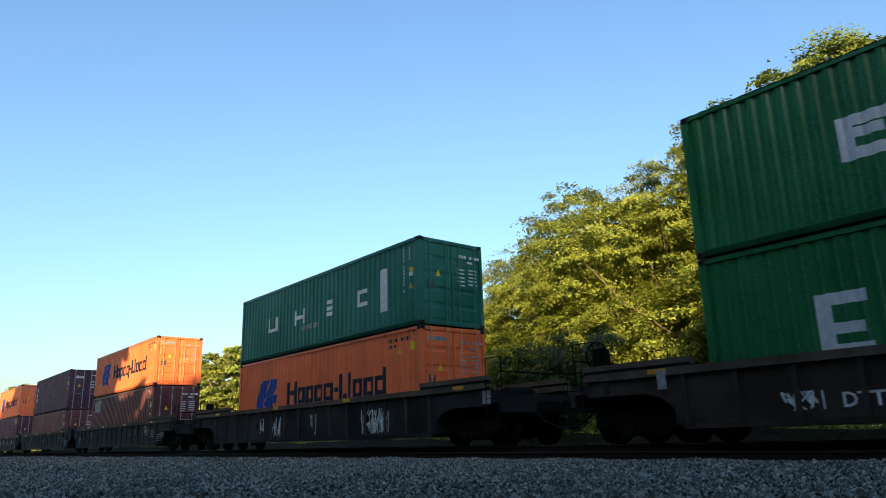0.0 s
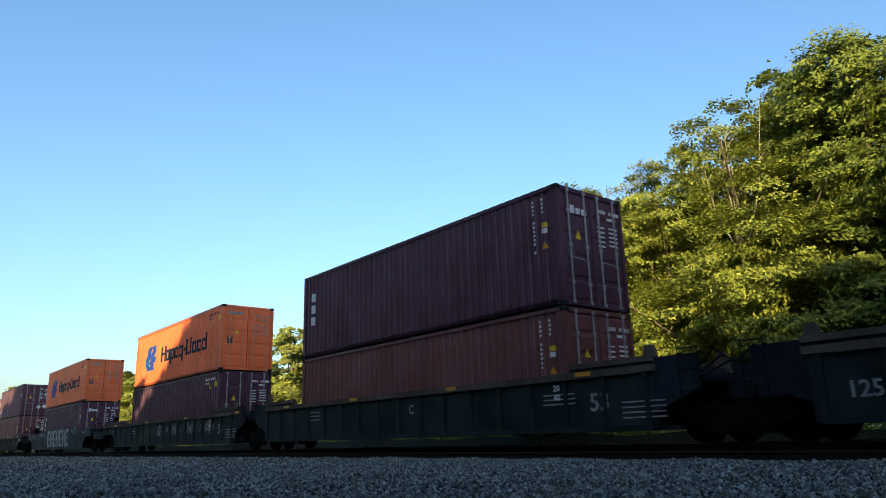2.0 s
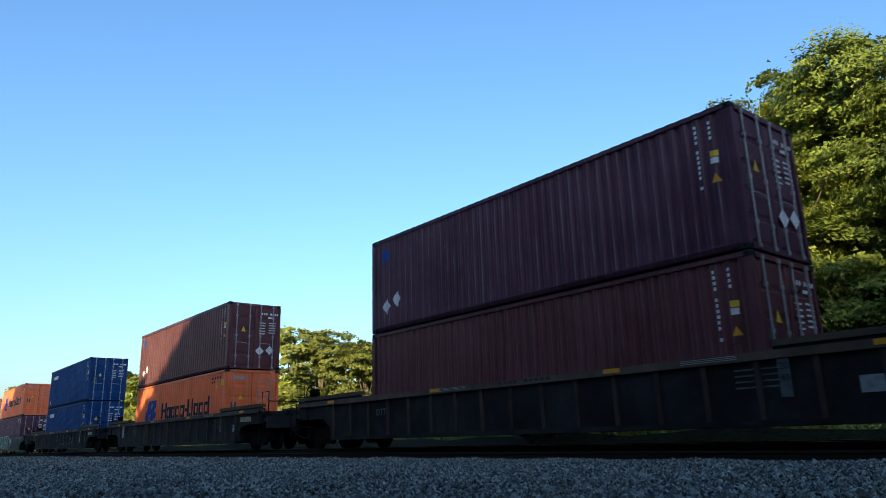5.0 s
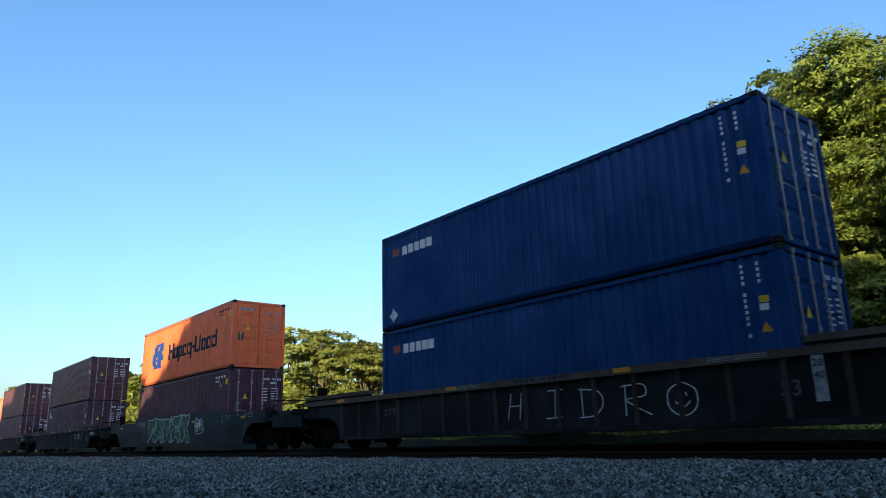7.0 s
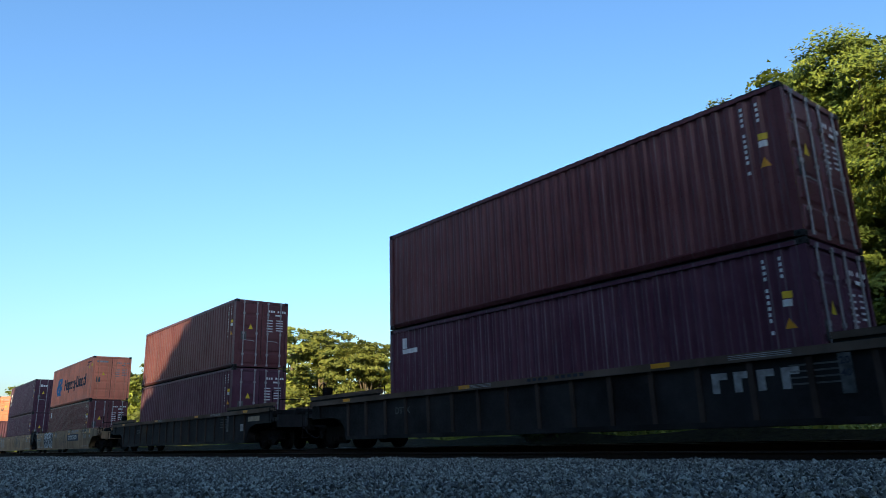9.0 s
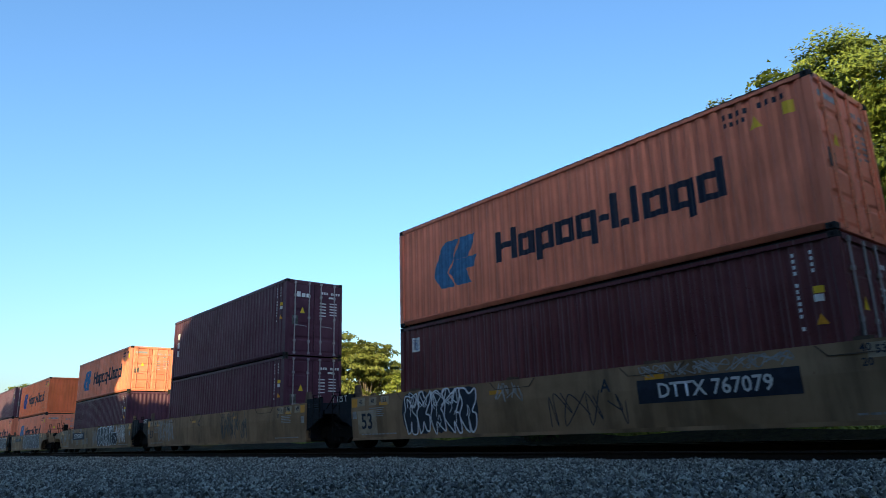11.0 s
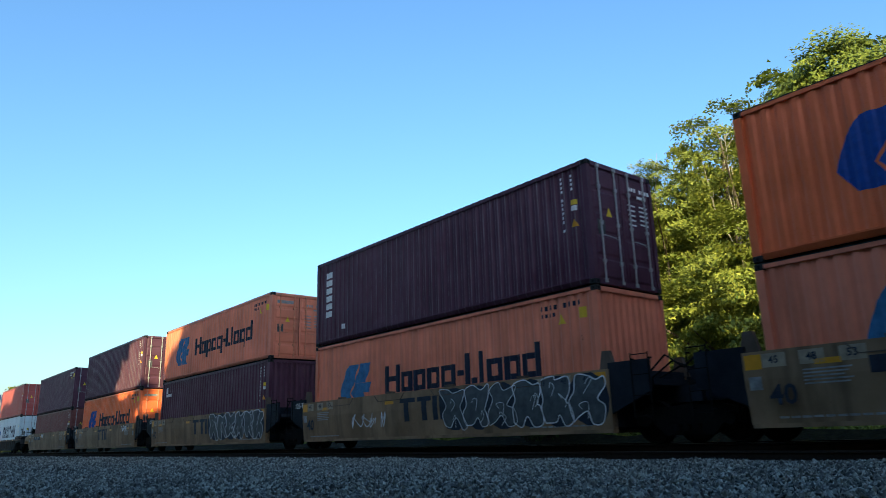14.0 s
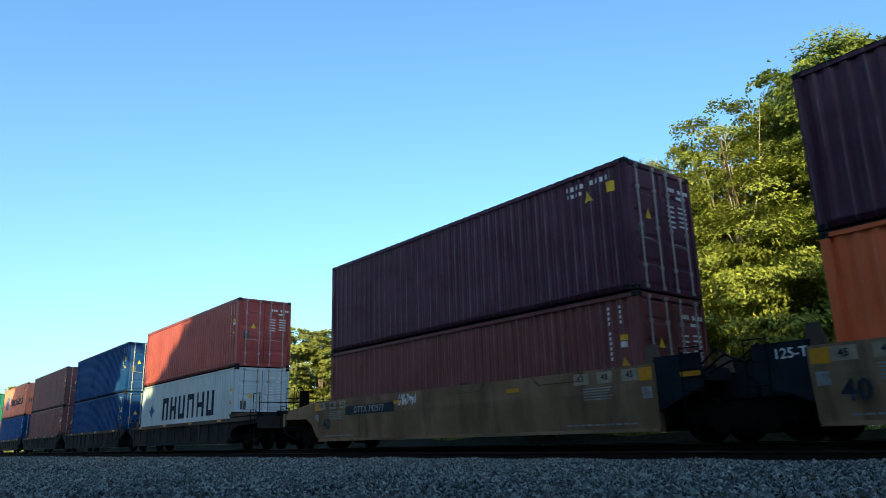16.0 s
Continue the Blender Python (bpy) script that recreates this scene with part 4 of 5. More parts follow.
def sprayed(polys, plane, lift):
    """Flat sprayed shapes, folded with the side where it bends. A shape is its centre and its rim, of (x, z)."""
    bm = bmesh.new()
    for k, (mid, rim) in enumerate(polys):
        c = bm.verts.new((mid[0], 0, mid[1]))
        ring = [bm.verts.new((x, 0, z)) for x, z in rim]
        fs = [bm.faces.new((c, ring[i], ring[(i + 1) % len(ring)])) for i in range(len(ring))]
        es = {e for f in fs for e in f.edges}
        cut = bmesh.ops.bisect_plane(bm, geom=[c, *ring, *es, *fs], plane_co=(0, 0, 1.03), plane_no=(0, 0, 1))
        own = {c, *ring, *(g for g in cut["geom_cut"] if isinstance(g, bmesh.types.BMVert))}
        for v in own:
            v.co.y = plane(v.co.z) - lift - 0.0003 * (k % 4)
    return bm


def piece(parent, x0, x1, z0, z1, fill, line, seed, count, plane, thick=0.04, spikes=False):
    """A large sprayed piece: a dark cloud behind swollen, overlapping filled signs with pale outlines and inner strokes."""
    rng = random.Random(seed)
    w, h, zc = (x1 - x0) / count, z1 - z0, 0.5 * (z0 + z1)
    clamp = lambda z: min(max(z, z0), z1)
    cloud, signs = [], []
    for k in range(count):
        cx = x0 + w * (k + 0.5)
        n = 14
        rim = [(cx + 0.62 * w * math.cos(2 * math.pi * i / n), clamp(zc + h * 0.56 * math.sin(2 * math.pi * i / n) * rng.uniform(0.85, 1.05))) for i in range(n)]
        cloud.append(((cx, zc), rim))
        lean, corners = rng.uniform(-0.18, 0.18), []
        outline = ((-0.44, -0.47), (-0.2, -0.40 if rng.random() < 0.5 else -0.5), (0.02, -0.24), (0.2, -0.48), (0.46, -0.46), (0.40, -0.12), (0.22, 0.02), (0.45, 0.2), (0.44, 0.48), (0.12, 0.40), (-0.08, 0.5), (-0.46, 0.44), (-0.36, 0.12), (-0.5, -0.1))
        for u, v in outline:
            if spikes and v < -0.3 and u < 0:
                u, v = u * 0.3, -0.5
            u, v = u + lean * v + rng.uniform(-0.09, 0.09), v + rng.uniform(-0.07, 0.07)
            corners.append((cx + 1.08 * w * u, clamp(zc + 0.94 * h * v)))
        signs.append(((cx, zc + 0.05 * h), corners))
    part("graffiti_fill", sprayed(cloud, plane, 0.001), SPRAY_DARK, parent, "dark sprayed cloud behind the signs")
    part("graffiti_fill", sprayed(signs, plane, 0.004), fill, parent, "sprayed filled signs")
    lines = bmesh.new()
    lift = lambda z: plane(z) - 0.008
    for k, (mid, rim) in enumerate(signs):
        ribbon(lines, rim + rim[:1], thick * rng.uniform(0.7, 1.1), lift, 0.0006 * (k % 4))
        for _ in range(2):
            a = (mid[0] + rng.uniform(-0.25, 0.25) * w, clamp(zc + rng.uniform(-0.25, 0.3) * h))
            ribbon(lines, [a, (a[0] + rng.uniform(-0.12, 0.12) * w, clamp(a[1] + 0.1 * h)), (a[0] + rng.uniform(0.08, 0.25) * w, clamp(a[1] + rng.uniform(-0.1, 0.16) * h)), (a[0] + rng.uniform(-0.1, 0.15) * w, clamp(a[1] - 0.18 * h))], thick * 0.55, lift, 0.003)
    part("graffiti", lines, line, parent, "pale sprayed outlines")


STROKES = {
    "A": [[(0, 0), (0.4, 1), (0.8, 0.05)], [(0.12, 0.42), (0.7, 0.45)]],
    "D": [[(0.1, 1), (0.12, 0)], [(0.0, 0.95), (0.6, 0.85), (0.75, 0.45), (0.5, 0.08), (0.0, 0.02)]],
    "E": [[(0.7, 0.95), (0.1, 0.92), (0.05, 0.5), (0.1, 0.05), (0.7, 0.02)], [(0.08, 0.5), (0.55, 0.52)]],
    "H": [[(0.0, 0), (0.22, 1)], [(0.75, 1), (0.62, 0)], [(0.1, 0.5), (0.7, 0.52)]],
    "I": [[(0.15, 0.98), (0.75, 1.0)], [(0.45, 1), (0.4, 0)], [(0.05, 0.0), (0.7, 0.03)]],
    "O": [[(0.4, 1), (0.05, 0.75), (0.05, 0.25), (0.4, 0), (0.75, 0.25), (0.75, 0.75), (0.4, 1)], [(0.28, 0.68), (0.3, 0.58)], [(0.5, 0.68), (0.52, 0.58)], [(0.22, 0.42), (0.4, 0.25), (0.6, 0.42)]],
    "R": [[(0.1, 0), (0.12, 1)], [(0.0, 0.92), (0.6, 0.95), (0.65, 0.6), (0.15, 0.48), (0.8, 0)]],
}


def chalked(parent, rows, mat_, plane, thick=0.021):
    """Single chalked letters: (letter, x, z, width, height)."""
    bm = bmesh.new()
    for ch, x, z, w, h in rows:
        for line in STROKES[ch]:
            ribbon(bm, [(x + w * u, z + h * v) for u, v in line], thick, plane)
    return part("graffiti", bm, mat_, parent, "chalked letters")


def blocks(parent, rows, mat_, plane, name, label):
    """Flat painted rectangles on a car's side: (x0, x1, z0, z1)."""
    bm = bmesh.new()
    for x0, x1, z0, z1 in rows:
        cuts = [z0, z1] if not z0 < 1.03 < z1 else [z0, 1.03, z1]
        for a, b in zip(cuts, cuts[1:]):
            bm.faces.new([bm.verts.new(q) for q in ((x0, plane(a), a), (x1, plane(a), a), (x1, plane(b), b), (x0, plane(b), b))])
    return part(name, bm, mat_, parent, label)


def words(parent, string, size, x, z, mat_, plane, label=""):
    ob = part("lettering", lettering(string, size, mat_), None, parent, label or "painted characters")
    ob.location = (x, plane(z) - 0.002, z)
    return ob


def bent_plane(z):
    return -HALF_CAR - 0.004 if z >= 1.03 else -HALF_CAR - 0.004 + 0.07 * (1.03 - z) / 0.73


def ladder(parent, x, z0, z1, name="ladder"):
    bm = bmesh.new()
    y = -HALF_CAR - 0.05
    for dx in (-0.2, 0.2):
        tube(bm, [(x + dx, y, z0), (x + dx, y, z1)], 0.013, 6)
    n = max(2, int((z1 - z0) / 0.32))
    for k in range(n + 1):
        z = z0 + 0.03 + (z1 - z0 - 0.06) * k / n
        tube(bm, [(x - 0.2, y, z), (x + 0.2, y, z)], 0.011, 6)
    for dx in (-0.2, 0.2):
        box(bm, x + dx - 0.015, x + dx + 0.015, y, y + 0.12, z0 + 0.1, z0 + 0.13)
        box(bm, x + dx - 0.015, x + dx + 0.015, y, y + 0.12, z1 - 0.13, z1 - 0.10)
    part(name, bm, ROD if name == "grab_iron" else STEEL, parent, "steel ladder rungs")


def single_end(root, e, end, colour, brake):
    """The platform over an end truck: deck, bulkhead, ladders, coupler. e is +1 at the front."""
    s0, s1 = end - 3.5, end - 1.0
    lo, hi = sorted((e * s0, e * s1))
    part("end_platform", boxes((lo, hi, -1.42, 1.42, 1.02, 1.14), (min(e * (s1 - 0.12), e * s1), max(e * (s1 - 0.12), e * s1), -1.42, 1.42, 0.78, 1.22)), colour, root, "steel deck over the truck")
    part("center_sill", boxes((min(e * (end - 3.9), e * (end - 0.75)), max(e * (end - 3.9), e * (end - 0.75)), -0.28, 0.28, 0.66, 1.02)), STEEL, root)
    b = bmesh.new()
    box(b, min(e * (end - 0.78), e * (end - 0.25)), max(e * (end - 0.78), e * (end - 0.25)), -0.11, 0.11, 0.76, 0.96)
    slab(b, [(e * (end - 0.3), 0.7), (e * (end - 0.3), 1.02), (e * (end + 0.02), 1.0), (e * (end + 0.02), 0.72)], "y", -0.16, 0.17)
    part("coupler", b, STEEL, root, "rusty knuckle coupler")
    hose = bmesh.new()
    tube(hose, [(e * (end - 0.9), -0.45, 0.75), (e * (end - 0.6), -0.45, 0.55), (e * (end - 0.2), -0.42, 0.4), (e * (end + 0.0), -0.4, 0.36)], 0.028, 7)
    part("air_hose", hose, SEAL_AND_HOLE, root, "black rubber air hose", True)
    wall = boxes((min(e * (end - 3.62), e * (end - 3.5)), max(e * (end - 3.62), e * (end - 3.5)), -1.4, 1.4, 0.35, 1.5))
    part("bulkhead", wall, colour, root)
    x = e * (end - 1.25)
    ladder(root, x, 0.35, 1.5)
    rail_ = bmesh.new()
    for y in (-1.36, 1.36):
        tube(rail_, [(x - e * 0.4, y, 1.14), (x - e * 0.4, y, 2.1), (x + e * 0.15, y, 2.1), (x + e * 0.15, y, 1.14)], 0.02, 6)
    tube(rail_, [(x + e * 0.12, -1.36, 1.75), (x + e * 0.12, 1.36, 1.75)], 0.02, 6)
    part("handrail", rail_, STEEL, root, "bent steel handrail")
    if brake:
        bw = bmesh.new()
        cx = e * (end - 1.5)
        n = 20
        tube(bw, [(cx + 0.28 * math.cos(2 * math.pi * k / n), -1.05, 1.85 + 0.28 * math.sin(2 * math.pi * k / n)) for k in range(n + 1)], 0.018, 6)
        for k in range(5):
            a = 2 * math.pi * k / 5
            tube(bw, [(cx, -1.03, 1.85), (cx + 0.28 * math.cos(a), -1.05, 1.85 + 0.28 * math.sin(a))], 0.012, 5)
        box(bw, cx - 0.12, cx + 0.12, -1.0, -0.75, 1.14, 2.0)
        part("brake_wheel", bw, STEEL, root, "spoked hand-brake wheel on its stand")
    part("brake_cylinder", turned(bmesh.new(), [(-0.3, 0.12), (-0.28, 0.16), (0.25, 0.16), (0.3, 0.05), (0.55, 0.05)], (e * (end - 3.0), -0.6, 1.31), "x", 14), STEEL, root)
    part("air_tank", turned(bmesh.new(), [(-0.5, 0.08), (-0.45, 0.18), (0.45, 0.18), (0.5, 0.08)], (e * (end - 2.4), 0.5, 1.33), "y", 14), STEEL, root)
    truck(root, e * (end - 2.5))


def joint_end(root, e, half, reach, shared_truck, tall):
    """An articulated end: dark end box over the shared truck."""
    lo, hi = sorted((e * (reach - 0.02), e * (half - 0.5)))
    pts = [(lo, tall), (hi, tall), (hi, 1.0), (lo, 0.6)] if e > 0 else [(lo, tall), (hi, tall), (hi, 0.6), (lo, 1.0)]
    for s in (-1, 1):
        part("end_box", slab(bmesh.new(), pts, "y", s * 1.36, s * 1.44), CAR_BLUE, root, "dark blue end plate")
    part("end_platform", boxes((lo, hi, -1.3, 1.3, 1.12, 1.24), (lo, e * (half - 0.05) if e > 0 else lo + 0.01, -0.4, 0.4, 0.80, 1.12) if e > 0 else (e * (half - 0.05), hi, -0.4, 0.4, 0.8, 1.12)), CAR_BLUE, root)
    part("bulkhead", boxes((min(e * (reach - 0.12), e * reach), max(e * (reach - 0.12), e * reach), -1.36, 1.36, 0.35, tall - 0.1)), CAR_BLUE, root)
    ladder(root, e * (half - 0.62), 0.5, tall + 0.12)
    xg = e * (reach - 0.1)
    for y in (-1.32, 1.32):
        guide = bmesh.new()
        slab(guide, [(xg - 0.2, tall - 0.2), (xg + 0.2, tall - 0.2), (xg + 0.08, tall + 0.26), (xg - 0.1, tall + 0.26)], "y", y - 0.05, y + 0.05)
        part("guide", guide, CHORD, root, "rusty container guide")
    pipes = bmesh.new()
    for k in range(3):
        tube(pipes, [(e * (half - 0.9), -0.5 - 0.25 * k, 1.3), (e * (half - 0.4), -0.5 - 0.25 * k, 1.5 + 0.1 * k), (e * half, -0.5 - 0.25 * k, 1.42)], 0.02, 6)
    part("brake_pipe", pipes, SEAL_AND_HOLE, root)
    if shared_truck:
        truck(root, e * half)


def well_car(style, colour, front, back, joint_f, joint_b, label, seed):
    """One well of a double-stack car, origin on the rail top under its middle."""
    root = tagged(new("well_car"), label, "rail car", "well cars of the train")
    rng = random.Random(seed)
    f = front - (1.45 if joint_f else 1.5)
    b = back - (1.45 if joint_b else 1.5)
    top = 1.24 if style == "low" else 1.40 if colour is CAR_RUST else 1.50
    if style in ("ribbed", "low"):
        span = lambda s, a, b: (min(s * (HALF_CAR - a), s * (HALF_CAR + b)), max(s * (HALF_CAR - a), s * (HALF_CAR + b)))
        for s in (-1, 1):
            part("side_sheet", slab(bmesh.new(), side_shape(f, b, not joint_f, not joint_b, top - 0.08), "y", s * (HALF_CAR - 0.10), s * (HALF_CAR - 0.06)), colour, root)
            chord = boxes((-b - 0.05, f + 0.05, *span(s, 0.20, 0.0), top - 0.13, top))
            box(chord, -b + 0.4, f - 0.4, *span(s, 0.21, 0.014), top - 0.145, top - 0.12)
            part("top_chord", chord, CHORD, root, "rust-stained top chord")
            # the side steps up over the truck, past the end of the load
            for e, end, j in ((1, f, joint_f), (-1, b, joint_b)):
                if end > 6.9:
                    lo, hi = sorted((e * 6.35, e * (end + 0.04)))
                    part("end_sheet", slab(bmesh.new(), [(lo, top), (hi, top), (hi, top + 0.06), (lo, top + 0.06)], "y", s * (HALF_CAR - 0.10), s * (HALF_CAR - 0.03)), colour, root)
                    part("end_chord", boxes((lo, hi, *span(s, 0.20, 0.008), top + 0.06, top + 0.17)), CHORD, root, "rust-stained raised chord over the truck")
            x_lo, x_hi = -b + (0.1 if joint_b else 2.2), f - (0.1 if joint_f else 2.2)
            part("bottom_chord", boxes((x_lo, x_hi, *span(s, 0.3, -0.01), 0.27, 0.37)), colour, root)
            n = max(9, round((x_hi - x_lo) / 1.02))
            rib_paint = CAR_RUST if colour is CAR_BLACK else colour
            rib = shared(("rib", s, top), lambda: slab(bmesh.new(), [(s * (HALF_CAR - 0.07), 0.37), (s * (HALF_CAR - 0.07), top - 0.13), (s * (HALF_CAR - 0.005), top - 0.13), (s * (HALF_CAR - 0.03), 0.37)], "x", -0.05, 0.05), rib_paint)
            for k in range(n + 1):
                r = part("rib", rib, None, root)
                r.location = (x_lo + 0.08 + (x_hi - x_lo - 0.16) * k / n, 0, 0)
            if not joint_b:
                r = part("rib", shared(("short_rib", s, top), lambda: slab(bmesh.new(), [(s * (HALF_CAR - 0.07), 0.95), (s * (HALF_CAR - 0.07), top - 0.13), (s * (HALF_CAR - 0.005), top - 0.13), (s * (HALF_CAR - 0.03), 0.95)], "x", -0.045, 0.045), colour), None, root)
                r.location = (-b + 0.5, 0, 0)
        plane = lambda z: -HALF_CAR + 0.054
    else:
        step = 0.0 if style == "yellow" else 2.6
        for s in (-1, 1):
            tp = 1.50 if style == "yellow" else SMOOTH_TOP
            cut = 2.05
            part("side_plate", smooth_side(f - (0 if joint_f else cut), b - (0 if joint_b else cut), s, tp, step if step else 0), colour, root)
            for e, end, j in ((1, f, joint_f), (-1, b, joint_b)):
                if not j:
                    p0, p1 = end - cut, end
                    o = [(e * p0, 0.36), (e * p0, tp - (0.2 if step else 0)), (e * p1, tp - 0.22), (e * p1, 1.0), (e * (p0 + 0.75), 0.98), (e * (p0 + 0.4), 0.8)]
                    part("end_plate", slab(bmesh.new(), o, "y", s * (HALF_CAR - 0.07), s * (HALF_CAR - 0.006)), colour, root)
            if style == "yellow":
                # recessed pockets along the top edge, drawn by their folded lips
                for k in range(4):
                    x = -0.62 * b + k * (0.62 * (f + b)) / 3
                    lip = boxes((x - 0.55, x + 0.55, min(s * (HALF_CAR - 0.02), s * (HALF_CAR + 0.012)), max(s * (HALF_CAR - 0.02), s * (HALF_CAR + 0.012)), 1.30, 1.315))
                    slab(lip, [(x - 0.75, 1.485), (x - 0.72, 1.485), (x - 0.53, 1.30), (x - 0.56, 1.30)], "y", s * (HALF_CAR - 0.02), s * (HALF_CAR + 0.012))
                    slab(lip, [(x + 0.75, 1.485), (x + 0.72, 1.485), (x + 0.53, 1.30), (x + 0.56, 1.30)], "y", s * (HALF_CAR - 0.02), s * (HALF_CAR + 0.012))
                    part("pocket_lip", lip, CHORD, root)
                    part("cleat", boxes((x - 0.16, x + 0.1, min(s * (HALF_CAR - 0.16), s * (HALF_CAR - 0.01)), max(s * (HALF_CAR - 0.16), s * (HALF_CAR - 0.01)), 1.50, 1.56)), CHORD, root)
            part("bottom_lip", boxes((-b + (0.02 if joint_b else cut), f - (0.02 if joint_f else cut), min(s * (HALF_CAR - 0.25), s * (HALF_CAR - 0.055)), max(s * (HALF_CAR - 0.25), s * (HALF_CAR - 0.055)), 0.24, 0.31)), colour, root)
        plane = bent_plane
    for k in range(7):
        cb = part("cross_beam", shared("cross_beam", lambda: boxes((-0.2, 0.2, -1.3, 1.3, 0.30, 0.44)), STEEL), None, root)
        cb.location = (-5.9 + 11.8 * k / 6, 0, 0)
    for e, end, j in ((1, front, joint_f), (-1, back, joint_b)):
        if j:
            joint_end(root, e, end, end - 1.45, e < 0, 1.3 if style == "low" else 1.62)
        else:
            single_end(root, e, end, colour, e < 0)
    # amber reflectors on the side
    ribbed = style in ("ribbed", "low")
    zr = top - 0.06 if ribbed else 1.24
    yr = (lambda z: -HALF_CAR - 0.004) if ribbed else plane
    for k in range(4):
        x = -0.8 * b + 1.6 * b * k / 3 + rng.uniform(-0.3, 0.3)
        blocks(root, [(x, x + 0.42, zr - 0.04, zr + 0.05)], AMBER, yr, "reflector", "amber reflector strip")
    return root, plane


# ---- the train ----
HC, STD = 2.896, 2.591
V1, V2, V3 = 24.1475, -0.0685563, 0.00315505


def run(t):
    return V1 * t + V2 * t * t + V3 * t ** 3


GO = []


def stack(lead, bottom, top, car):
    """A well car with its two containers; lead is where the boxes' leading end stands at the start."""
    x = lead - HALF_L
    style, colour, front, back, jf, jb, label, seed = car
    root, plane = well_car(style, colour, front, back, jf, jb, label, seed)
    GO.append((root, x, 0.0))
    z = 0.455
    for spec in (bottom, top):
        label_, colour_, height, doors, design, sd = spec
        c = container("box", label_, colour_, height, doors, design, sd)
        GO.append((c, x, z))
        z += height + 0.024
    return root, plane


